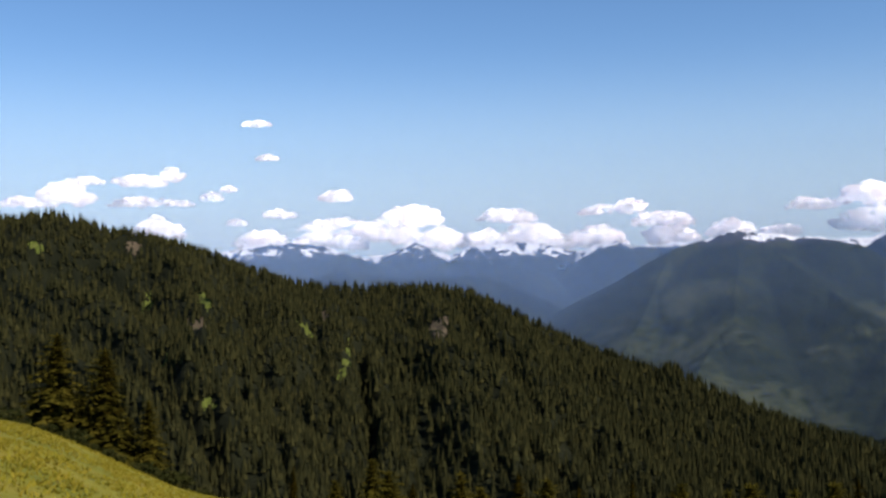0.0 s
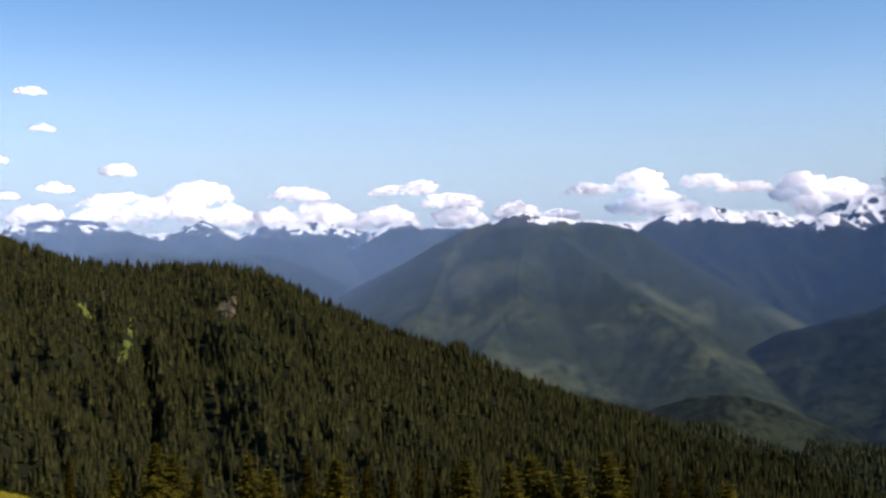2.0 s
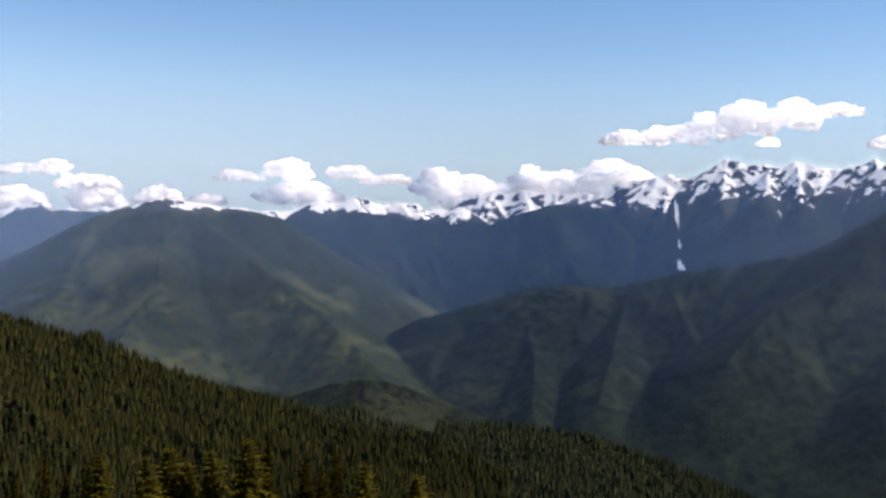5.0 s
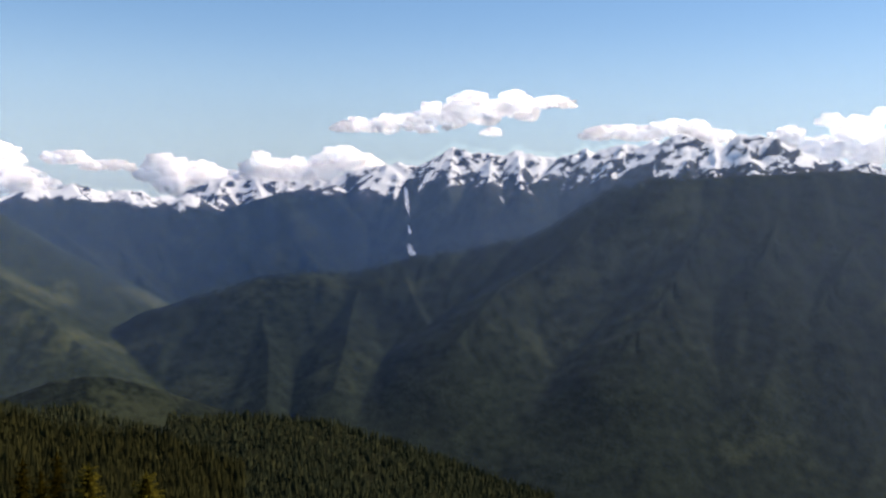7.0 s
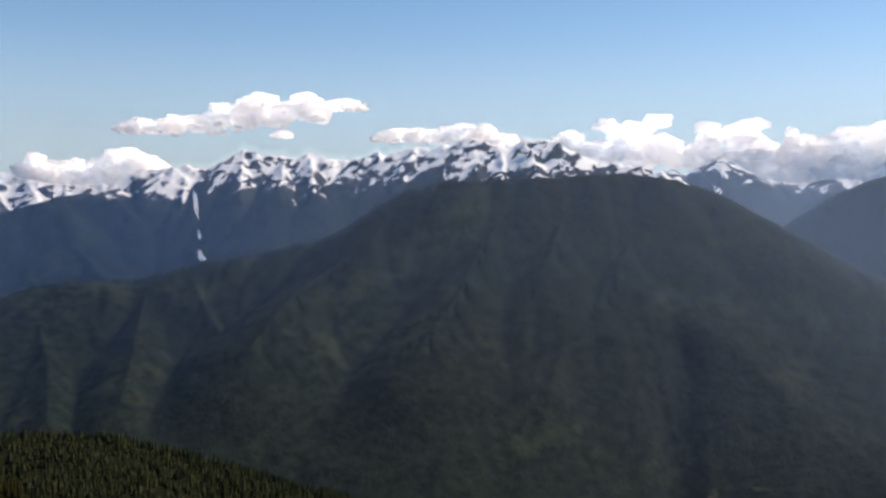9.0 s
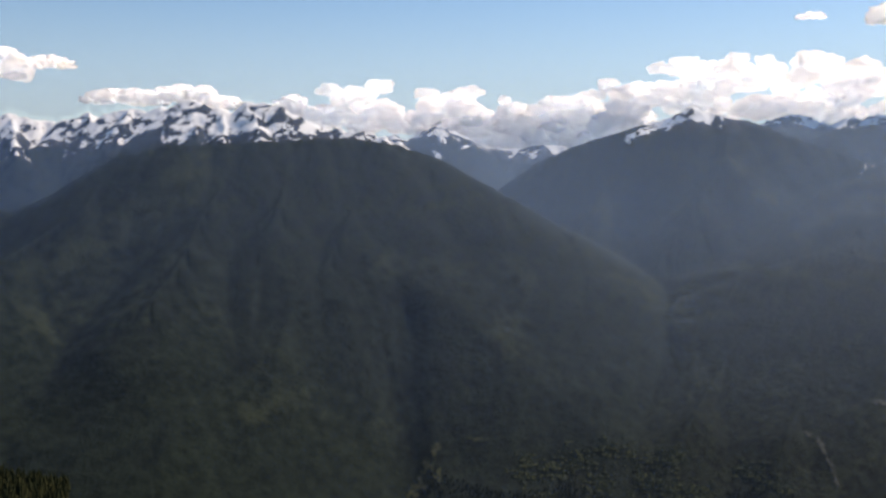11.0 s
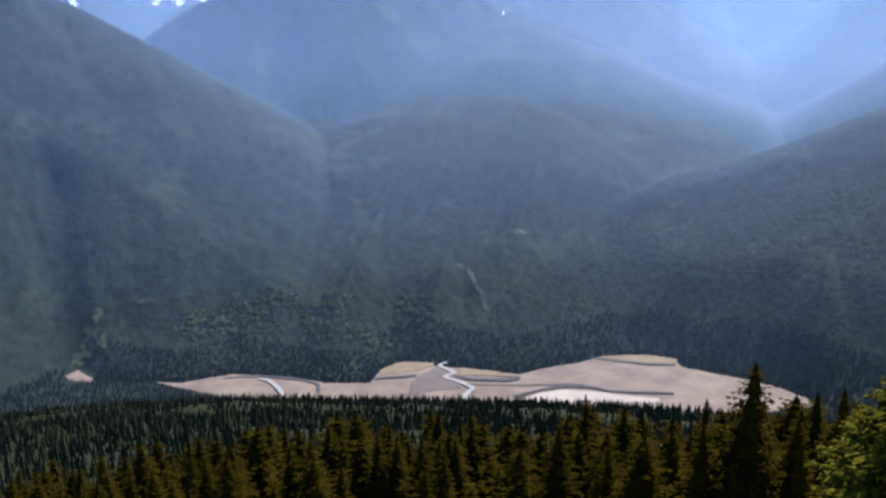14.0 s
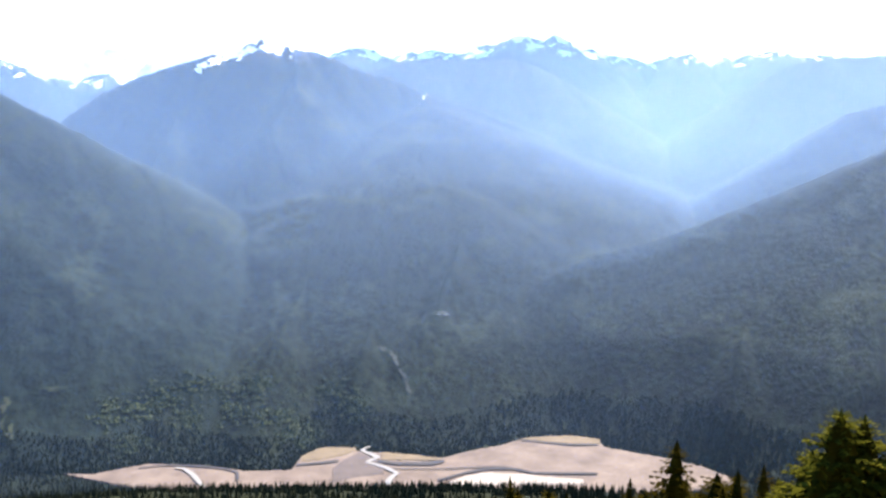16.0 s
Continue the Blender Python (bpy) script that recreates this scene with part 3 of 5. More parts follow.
crest(((97.14, 1.15, 3590), (97.0, -1.0, 3250), (96.7, -2.9, 2950), (95.4, -3.45, 2880), (92.25, -4.5, 2790), (89.04, -6.1, 2660), (86.47, -8.1, 2520), (84.26, -9.6, 2400), (82.5, -11.6, 2260), (81.07, -12.8, 2160), (78.05, -13.9, 2010), (75.6, -15.4, 1890), (74.2, -17.4, 1850)), foot=True, amp=36)
crest(((95.4, -3.45, 2880), (98.04, -3.95, 2790), (99.65, -4.4, 2740), (101.91, -5.96, 2640), (103.86, -6.95, 2560), (105.47, -7.8, 2600), (108, -9.4, 2580), (110.5, -11.6, 2560)), foot=True, amp=36)
for spur in (((92.25, -4.7, 2780), (91.0, -8.6, 2380), (88.6, -12.6, 2060), (87.0, -16.2, 1830)), ((96.6, -3.4, 2860), (95.8, -8.0, 2400), (93.4, -13.2, 2000), (92.0, -16.6, 1840)), ((99.7, -4.5, 2730), (98.9, -8.0, 2380), (97.8, -11.0, 2120)),
             ((86.4, -8.4, 2500), (84.4, -12.4, 2120), (82.0, -16.0, 1850)), ((80.6, -13.1, 2130), (79.0, -16.4, 1840))):
    crest(spur, slope=0.52, amp=36)
massif("forested_mountain", m_near, "dark blue-green forested mountainside above the river flats")
crest(((96.2, -17.2, 1850), (96.6, -15.3, 1944), (97.6, -13.9, 2052), (100.31, -12.1, 2230), (101.94, -10.8, 2265), (103.56, -9.5, 2290), (105.16, -8.7, 2315), (106.75, -7.9, 2335), (109.88, -7.15, 2380), (112.02, -6.35, 2410), (114.12, -5.45, 2440), (115.87, -4.65, 2465), (118.43, -3.65, 2500), (120.06, -2.7, 2520), (121.88, -1.95, 2530), (126, -0.9, 2540)), foot=True, amp=26)
crest(((111, -6.8, 2390), (109.2, -11.5, 2080), (108.4, -15.8, 1850)), slope=0.5, amp=24)
crest(((119, -3.5, 2500), (116, -9.0, 2090), (114.6, -14.5, 1790)), slope=0.5, amp=24)
massif("forested_hill", m_near, "low dark forested hill on the valley floor")
crest(((19.1, -11.2), (20.8, -10.6), (22.67, -10.2), (25.87, -9.2), (27.6, -9.0), (29.03, -9.15), (31.52, -9.96), (33.36, -11.4), (35.5, -13.2)), (1900, 1850), 0.45, amp=14)

GULLY = ridged((ARC + 70 * perlin(ARC / 170, OFF / 210, 3.0)) / 250, (OFF + 0.3 * ARC) / 800, 2.0, 3) - 0.55
FINE = ridged((ARC + 40 * perlin(GX / 120, GY / 120, 5.0)) / 95, (OFF + 0.4 * ARC) / 330, 7.0, 3) - 0.55
CRAG = ridged(GX / 66, GY / 66, 9.0, 3) - 0.72
ALONE = np.clip((LAND_Z - NEXT) / 50, 0, 1) ** 0.7
SINK = np.clip((LAND_Z + 600) / 150, 0.1, 1) * ALONE
LAND_Z += AMP * (GULLY * np.clip(OFF / 170, 0, 1) ** 0.8 + 0.4 * FINE * np.clip(OFF / 60, 0, 1)) * SINK
LAND_Z += 2.6 * fbm(GX * 0.014, GY * 0.014, 1.0, 4) * np.clip(OFF / 60, 0.2, 1) + ROCK * CRAG * np.exp(-OFF / 220)
for _ in range(4):
    soft = LAND_Z.copy()
    soft[1:-1, 1:-1] = (4 * LAND_Z[1:-1, 1:-1] + 2 * (LAND_Z[:-2, 1:-1] + LAND_Z[2:, 1:-1] + LAND_Z[1:-1, :-2] + LAND_Z[1:-1, 2:]) + LAND_Z[:-2, :-2] + LAND_Z[2:, 2:] + LAND_Z[:-2, 2:] + LAND_Z[2:, :-2]) / 16
    LAND_Z += (soft - LAND_Z) * np.clip(OFF / 50 - 0.4, 0, 1) * np.where(ROCK > 12, 0.3, 1.0)
HOLLOW = np.clip(-1.1 * GULLY - 0.8 * FINE, -1, 1) * np.clip(OFF / 70, 0, 1) * ALONE
SHORE = np.maximum(GR - smooth(np.where(TB < 71, np.interp(TB, (58, 71), (1500, 1800)), np.interp(TB, *FOOT.T)), 5) - 2, -4)
RISE = np.clip(SHORE / np.interp(TB, (58, 66, 76, 84), (260, 520, 520, 260)), -0.02, 1)
LAND_Z = np.where(GB > 58, -596 + (LAND_Z + 596) * np.where(LAND_Z > -596, RISE * (1.6 - 0.6 * RISE), 1.0), LAND_Z)


def foothold(bearing, elevation):
    """Where sight lines from the meadow meet the mountains: x, y, z and distance, for arrays of bearings and elevations."""
    bearing, elevation = np.broadcast_arrays(np.asarray(bearing, float), np.asarray(elevation, float))
    flat, want = bearing.ravel(), np.tan(np.radians(elevation.ravel()))
    f = np.clip((flat - TB[0]) / 0.1, 0, len(TB) - 1.01)
    i = f.astype(int)
    col = LAND_Z[:, i] * (1 - (f - i)) + LAND_Z[:, i + 1] * (f - i)
    over = (col - EYE) / TR[:, None] >= want
    k = np.clip(over.argmax(0), 1, len(TR) - 1)
    cols = np.arange(len(flat))
    lo, hi = (col[k - 1, cols] - EYE) / TR[k - 1], (col[k, cols] - EYE) / TR[k]
    t = np.clip((want - lo) / np.where(np.abs(hi - lo) < 1e-9, 1, hi - lo), 0, 1)
    rr = TR[k - 1] + t * (TR[k] - TR[k - 1])
    x, y = polar(flat, rr)
    return tuple(a.reshape(bearing.shape) for a in (x, y, EYE + rr * want, np.where(over.any(0), rr, 9999.0)))


def raise_massifs():
    """Each mountain takes the land that its own ridges shape."""
    quads = grid_faces(len(TR), len(TB))
    whose = OWNER.ravel()[quads[:, 0]]
    shown = (LAND_Z.ravel()[quads] > -612).any(1)
    verts = np.stack([GX, GY, LAND_Z], -1).reshape(-1, 3)
    made = []
    for k, (name, mat, label, _) in enumerate(MASSIFS):
        used, inv = np.unique(quads[shown & (whose == k)], return_inverse=True)
        me = mesh_from(name, verts[used], inv.reshape(-1, 4), [mat], smooth=True)
        for field, values in (("hollow", HOLLOW), ("drop", TOP - LAND_Z)):
            me.attributes.new(field, "FLOAT", "POINT").data.foreach_set("value", values.ravel()[used].astype(np.float32))
        made.append(tagged(new(name, me), label, "mountain"))
    return made


FAR, BLUE, STEP, LOW, BROAD, SADDLE, SNOW, SPUR, SPUR_B, GREAT, NOTCH, PYRAMID, BACK, SHOULDER, HAZY, HAZY_SPUR, VALLEY_SPUR, RIGHT, KNOLL = raise_massifs()


# ---------------------------------------------------------------- haze imitated by tinted sheets between the ridges
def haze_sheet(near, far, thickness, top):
    """A blue sheet standing in for the air between two distances, gathered on its near side: as dense as the way
    through it is long.
    """
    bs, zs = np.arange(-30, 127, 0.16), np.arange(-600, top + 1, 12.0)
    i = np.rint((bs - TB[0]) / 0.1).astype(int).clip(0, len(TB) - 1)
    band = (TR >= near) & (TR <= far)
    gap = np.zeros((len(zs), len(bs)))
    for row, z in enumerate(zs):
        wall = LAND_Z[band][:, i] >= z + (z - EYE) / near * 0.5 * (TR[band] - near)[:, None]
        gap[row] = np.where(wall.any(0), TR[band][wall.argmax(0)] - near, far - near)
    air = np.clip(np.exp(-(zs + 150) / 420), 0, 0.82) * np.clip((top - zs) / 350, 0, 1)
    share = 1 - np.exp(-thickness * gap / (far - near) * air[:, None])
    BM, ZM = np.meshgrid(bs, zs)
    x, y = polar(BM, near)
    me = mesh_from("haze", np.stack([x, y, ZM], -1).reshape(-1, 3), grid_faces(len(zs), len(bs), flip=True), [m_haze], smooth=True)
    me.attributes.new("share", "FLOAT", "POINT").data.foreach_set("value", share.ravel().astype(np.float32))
    return tagged(new("haze", me), "thin blue sheet imitating summer haze between the mountains", "haze", kind="structure")


# the haze is put into the blue colour and opacity of these sheets
m_haze = bpy.data.materials.new("thin blue haze sheet")
m_haze.use_nodes = True
n, l = m_haze.node_tree.nodes, m_haze.node_tree.links
n.remove(n["Principled BSDF"])
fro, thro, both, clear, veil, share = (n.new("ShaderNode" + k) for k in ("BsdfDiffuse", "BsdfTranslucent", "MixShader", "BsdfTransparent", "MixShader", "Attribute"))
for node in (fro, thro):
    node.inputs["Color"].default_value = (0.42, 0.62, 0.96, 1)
share.attribute_name = "share"
l.new(fro.outputs[0], both.inputs[1])
l.new(thro.outputs[0], both.inputs[2])
l.new(share.outputs["Fac"], veil.inputs[0])
l.new(clear.outputs[0], veil.inputs[1])
l.new(both.outputs[0], veil.inputs[2])
l.new(veil.outputs[0], n["Material Output"].inputs["Surface"])
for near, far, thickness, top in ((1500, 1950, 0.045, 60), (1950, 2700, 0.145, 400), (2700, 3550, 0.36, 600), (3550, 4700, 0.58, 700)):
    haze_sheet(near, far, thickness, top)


# ---------------------------------------------------------------- part helper
def part(name, me, parent, label=""):
    ob = new(name, me)
    ob.parent = parent
    if label:
        ob["label"] = label
    return ob


# ---------------------------------------------------------------- clearings, slides, snow tongues on the slopes
def ground_cover(name, *cols, scale=0.15, rough=0.9, height=0.5):
    mat, n, l, bsdf = nodes(name, rough, 0.1)
    a = noise_tex(n, l, scale, 5, 0.65)
    l.new(ramp(n, l, a, *((0.3 + 0.4 * i / (len(cols) - 1), c) for i, c in enumerate(cols))), bsdf.inputs["Base Color"])
    bump(n, l, bsdf, a, height, 2.0)
    return mat


m_green = ground_cover("bright clearing grass", (0.05, 0.065, 0.012), (0.09, 0.11, 0.018), (0.10, 0.105, 0.03))
m_dirt = ground_cover("bare slope soil", (0.060, 0.048, 0.026), (0.105, 0.078, 0.050), (0.075, 0.068, 0.032))
m_scree = ground_cover("pale river scree", (0.026, 0.031, 0.024), (0.046, 0.050, 0.038), (0.085, 0.085, 0.068), scale=0.05)
m_brush = ground_cover("pale alder brush", (0.022, 0.028, 0.012), (0.040, 0.045, 0.020), (0.070, 0.068, 0.040), scale=0.06)
m_snowpack = ground_cover("old snow", (0.80, 0.82, 0.86), (0.88, 0.90, 0.93))

CLEARINGS = []


def largest(faces):
    """The faces of the largest connected piece."""
    tag = {}
    for f in faces:
        for v in f:
            tag.setdefault(int(v), int(v))
    for _ in range(60):
        moved = False
        for f in faces:
            low = min(tag[int(v)] for v in f)
            for v in f:
                if tag[int(v)] != low:
                    tag[int(v)], moved = low, True
        if not moved:
            break
    mine = np.array([tag[int(f[0])] for f in faces])
    names, count = np.unique(mine, return_counts=True)
    return faces[mine == names[count.argmax()]]



def patch(name, label, key, mat, bearing, elevation, wide, tall, lean=0.0, lift=1.5, ragged=0.9, seed=0.0):
    """An irregular patch on the face of a ridge. wide, tall: its size in degrees as seen from the meadow."""
    ridge = RIDGES[key]
    n = 40
    s = np.linspace(-1, 1, n)
    us = np.array([ridge.at(bearing + lean * v * tall / 2, elevation - v * tall / 2) for v in s])
    us = np.maximum.accumulate(us) + np.arange(n) * 1e-5
    SS, VV = np.meshgrid(s, s)
    bs = bearing + SS * wide / 2 + lean * VV * tall / 2
    x, y, z = ridge.point(bs, np.repeat(us[:, None], n, 1))
    verts = np.stack([x, y, z + lift], -1).reshape(-1, 3)
    keep = np.hypot(SS, VV) + ragged * fbm(SS * 2.6 + seed, VV * 2.2, seed) < 0.7
    faces = grid_faces(n, n, flip=True)
    faces = faces[keep.ravel()[faces].all(1)]
    if len(faces) < 4:
        return None
    faces = largest(faces)
    used, inv = np.unique(faces, return_inverse=True)
    CLEARINGS.append((key, bearing, elevation, wide, tall, lean))
    return part(name, mesh_from(name, verts[used], inv.reshape(-1, 4), [mat], smooth=True), ridge.thing, label)


def drape(name, label, thing, mat, bearing, elevation, wide, tall, lean=0.0, lift=3.0, ragged=0.9, seed=0.0):
    """An irregular patch lying on a mountain. wide, tall: its size in degrees as seen from the meadow."""
    n = 30
    s = np.linspace(-1, 1, n)
    SS, VV = np.meshgrid(s, s)
    x, y, z, r = foothold(bearing + SS * wide / 2 + lean * VV * tall / 2, elevation - VV * tall / 2)
    k = 1 - lift / r
    verts = np.stack([x * k, y * k, EYE + (z - EYE) * k + 0.3], -1).reshape(-1, 3)
    keep = np.hypot(SS, VV) + ragged * fbm(SS * 2.6 + seed, VV * 2.2, seed) < 0.7
    faces = grid_faces(n, n, flip=True)
    far = r.ravel()[faces]
    faces = faces[keep.ravel()[faces].all(1) & (far.max(1) - far.min(1) < 60) & (far.max(1) < 5000)]
    if len(faces) < 4:
        return None
    faces = largest(faces)
    used, inv = np.unique(faces, return_inverse=True)
    return part(name, mesh_from(name, verts[used], inv.reshape(-1, 4), [mat], smooth=True), thing, label)


GREEN = "bright green grassy clearing between dark conifers"
for bearing, el, w, t, lean, seed in ((-5.7, -5.9, 1.0, 2.6, -0.25, 1.0), (-7.9, -4.0, 1.1, 1.6, 0.5, 2.0), (-13.2, -7.9, 1.9, 0.9, 0.4, 3.0),
                                      (-18.1, -3.0, 1.0, 0.9, 0.2, 4.0), (-16.4, -2.4, 0.9, 1.6, 0.0, 5.0), (-22.0, 0.9, 0.8, 1.1, 0.3, 6.0),
                                      (-13.4, -2.3, 1.0, 1.8, 0.3, 7.0), (-15.6, -5.5, 0.7, 0.6, 0.0, 8.0)):
    patch("grass_clearing", GREEN, "near", m_green, bearing, el, w, t, lean, 0.5, seed=seed)
for bearing, el, w, t, lean, seed in ((-13.9, -3.7, 1.6, 1.3, 0.6, 1.5), (-0.4, -4.1, 1.8, 1.4, 0.3, 2.5), (-17.1, 0.9, 1.1, 1.2, 0.2, 3.5), (-6.9, -3.2, 0.8, 0.9, 0.5, 4.5)):
    patch("dirt_clearing", "bare brown soil patch on the wooded slope", "near", m_dirt, bearing, el, w, t, lean, 0.5, seed=seed)
for k, (label, bearing, el, w, t, lean) in enumerate((
    ("narrow white snow tongue filling a gully", 44.9, 0.8, 0.32, 2.3, 0.15),
    ("small white snow patch at the foot of a gully", 45.1, -1.0, 0.25, 0.75, 0.08),
    ("small white snow patch at the foot of a gully", 45.2, -2.2, 0.5, 0.95, 0.45),
    ("broad white snow couloir between rock faces", 46.1, 2.0, 0.6, 1.9, -0.75),
    ("broad white snow couloir between rock faces", 49.3, 2.4, 0.60, 2.0, 1.25),
    ("bright snow field below a rocky summit", 51.3, 3.0, 1.2, 0.9, 0.35))):
    drape("snow_field", label, SNOW, m_snowpack, bearing, el, w, t, lean, ragged=0.6, seed=3.0 + k)
for k, (thing, bearing, el, w, t, lean) in enumerate(((SADDLE, 30.0, 0.35, 1.0, 0.7, 1.2), (SADDLE, 27.2, 0.55, 0.9, 0.5, 0.9), (SNOW, 32.4, 0.1, 0.5, 1.2, 0.2), (BROAD, 17.8, 0.55, 2.2, 0.25, 0.8), (PYRAMID, 84.9, 2.7, 0.8, 0.5, -0.8), (PYRAMID, 87.3, 3.55, 1.6, 0.5, -1.2), (PYRAMID, 86.7, 3.3, 1.7, 0.9, -0.9), (PYRAMID, 88.7, 3.6, 2.0, 0.7, 0.9), (PYRAMID, 85.6, 2.95, 1.6, 0.7, -1.0), (PYRAMID, 84.7, 2.45, 0.5, 0.4, 0.0),
                                                      (NOTCH, 74.05, 1.6, 0.5, 0.7, 0.4), (NOTCH, 74.3, 2.6, 0.6, 0.8, 0.5), (NOTCH, 75.6, 2.1, 0.6, 0.3, -0.8), (BACK, 100.2, 3.3, 1.6, 0.5, -0.9), (BACK, 103.2, 3.7, 1.4, 0.6, -1.0), (BACK, 105, 3.4, 1.2, 0.5, 0.9))):
    drape("snow_field", "bright old snow field below the crest", thing, m_snowpack, bearing, el, w, t, lean, 2.5, 0.8, seed=40.0 + k)
for k, (bearing, el, w, t, lean) in enumerate(((73.9, -15.0, 0.9, 1.0, -0.4), (73.5, -15.9, 1.1, 1.1, -0.3), (74.2, -16.3, 0.8, 1.2, -0.2), (73.1, -16.9, 1.2, 1.1, -0.3), (72.6, -17.4, 1.0, 0.8, 0.0), (76.5, -14.4, 1.6, 0.4, -1.2))):
    drape("scree_slope", "pale olive brush and gravel above the river mouth", GREAT, m_brush, bearing, el, w, t, lean, 2.5, 1.0, seed=1.0 + k)
for thing, bearing, el, w, t, lean, seed in ((VALLEY_SPUR, 95.3, -13.8, 0.5, 1.1, 0.5, 1.0), (VALLEY_SPUR, 95.8, -14.7, 0.45, 1.2, 0.4, 2.0), (VALLEY_SPUR, 96.1, -15.5, 0.4, 1.0, 0.2, 4.0), (VALLEY_SPUR, 98.1, -11.3, 1.1, 0.4, 0.8, 5.0),
                                           (VALLEY_SPUR, 94.6, -13.2, 0.6, 0.5, 0.5, 6.0), (RIGHT, 102.3, -11.6, 0.25, 0.6, 0.1, 3.0)):
    drape("rock_slide", "pale rock slide on the forested slope", thing, m_scree, bearing, el, w, t, lean, 2.5, 0.8, seed=seed)

GROVES = ((80.3, -15.9, 1.7, 1.0), (82.1, -15.4, 1.3, 0.8), (84.5, -14.9, 1.7, 0.8), (86.1, -16.2, 1.1, 1.0), (88.4, -16.7, 1.7, 0.8), (89.5, -17.7, 1.3, 0.8), (80.5, -17.8, 1.5, 0.7), (90.2, -18.2, 1.1, 1.0), (79.0, -16.2, 0.9, 1.0), (87.5, -15.0, 1.1, 0.7), (83.5, -16.6, 0.9, 0.7), (91.8, -15.5, 1.3, 0.8), (93.1, -16.5, 1.1, 1.2))


# ---------------------------------------------------------------- river flats
WATER = -588.0
NEAR_BANK = ((76.7, 1724), (78.1, 1680), (79.6, 1640), (81.9, 1600), (84.5, 1575), (89.2, 1545), (94.3, 1535), (106.4, 1530), (111.3, 1545), (114.9, 1618))


def between(name, label, category, near, far, mat, z, cols=90, rows=14, ragged=6.0, seed=0.0):
    """A flat sheet on the valley floor between a near and a far bank, each given by bearing and distance."""
    near, far = np.array(near, float), np.array(far, float)
    bs = np.linspace(max(near[0, 0], far[0, 0]), min(near[-1, 0], far[-1, 0]), cols)
    lo = np.interp(bs, *near.T) + ragged * fbm(bs * 3.1, seed, octaves=3)
    hi = np.interp(bs, *far.T) + ragged * fbm(bs * 3.7, seed + 4, octaves=3)
    t = np.linspace(0, 1, rows)[:, None]
    R = lo + (np.maximum(hi, lo + 1) - lo) * t
    Bm = np.repeat(bs[None], rows, 0)
    x, y = polar(Bm, R)
    zz = z + 0.7 * fbm(x * 0.02, y * 0.02, seed) * np.sin(np.pi * t)
    zz[[0, -1]] -= 2.5
    me = mesh_from(name, np.stack([x, y, zz], -1).reshape(-1, 3), grid_faces(rows, cols), [mat], smooth=True)
    return tagged(new(name, me), label, category, kind="structure")


def ribbon(name, label, category, line, width, mat, z):
    """A winding channel along a line of bearings and distances."""
    p = np.array(line, float)
    t = np.linspace(0, len(p) - 1, len(p) * 10)
    i = np.arange(len(p))
    bs, rs = np.interp(t, i, p[:, 0]), np.interp(t, i, p[:, 1])
    k = np.array([1, 4, 6, 4, 1.0]) / 16
    for _ in range(2):
        bs = np.convolve(np.pad(bs, 2, mode="edge"), k, "valid")
        rs = np.convolve(np.pad(rs, 2, mode="edge"), k, "valid")
    x, y = polar(bs, rs)
    dx, dy = np.gradient(x), np.gradient(y)
    m = np.hypot(dx, dy) + 1e-6
    w = width * (1 + 0.35 * perlin(t * 0.7, 3.0)) / 2
    w[0] = w[-1] = width * 0.1
    rows = [np.stack([x + s * w * dy / m, y - s * w * dx / m, np.full_like(x, z + (0.25 if abs(s) < 1 else 0))], -1) for s in (-1, -0.4, 0.4, 1)]
    me = mesh_from(name, np.concatenate(rows), grid_faces(4, len(x), flip=True), [mat], smooth=True)
    return tagged(new(name, me), label, category, kind="structure")


m_silt = ground_cover("pale river silt", (0.092, 0.066, 0.050), (0.136, 0.098, 0.073), (0.175, 0.128, 0.095), scale=0.02)
m_grey_silt = ground_cover("grey wet silt", (0.074, 0.056, 0.048), (0.102, 0.077, 0.064), scale=0.03)
m_bank = ground_cover("dark cut bank", (0.035, 0.032, 0.034), (0.06, 0.052, 0.05), scale=0.05)
m_bar = ground_cover("dry grass bar", (0.110, 0.080, 0.046), (0.165, 0.118, 0.070), scale=0.03)
m_white = ground_cover("white dry sand", (0.235, 0.195, 0.150), (0.30, 0.25, 0.20), scale=0.03)
m_shoal = ground_cover("milky shallow water", (0.20, 0.18, 0.15), (0.27, 0.24, 0.21), scale=0.03, rough=0.25, height=0.05)

between("river_flats", "broad pale tan silt flats of a drained river bed", "river bed",
        NEAR_BANK,
        FAR_BANK[4:-1], m_silt, WATER, cols=240, rows=24)
between("gravel_beach", "small pale gravel beach at the river mouth", "beach", ((72.0, 1800), (72.9, 1775), (73.5, 1762)), ((72.0, 1818), (72.7, 1845), (73.5, 1772)), m_silt, WATER, cols=24, rows=8)
between("mud_flat", "grey damp mud flat beside the stream", "mud flat", ((91.6, 1570), (93.2, 1590), (94.6, 1600)), ((91.6, 1640), (92.3, 1684), (93.3, 1725), (94.6, 1650)), m_grey_silt, WATER + 1.2, cols=30)
between("grass_bar", "dry brownish-green grass bar on the silt flats", "river bar", ((89.7, 1675), (90.9, 1680), (92.3, 1700), (93.0, 1722)), ((89.8, 1706), (90.9, 1749), (92.3, 1749), (93.0, 1739)), m_bar, WATER + 1.4, cols=30)
between("grass_bar", "narrow dry grass bar along the far bank", "river bar", ((102.7, 1781), (104.0, 1770), (105.7, 1760), (107.3, 1768)), ((102.7, 1784), (104.0, 1802), (105.7, 1814), (107.3, 1800)), m_bar, WATER + 1.6, cols=30)
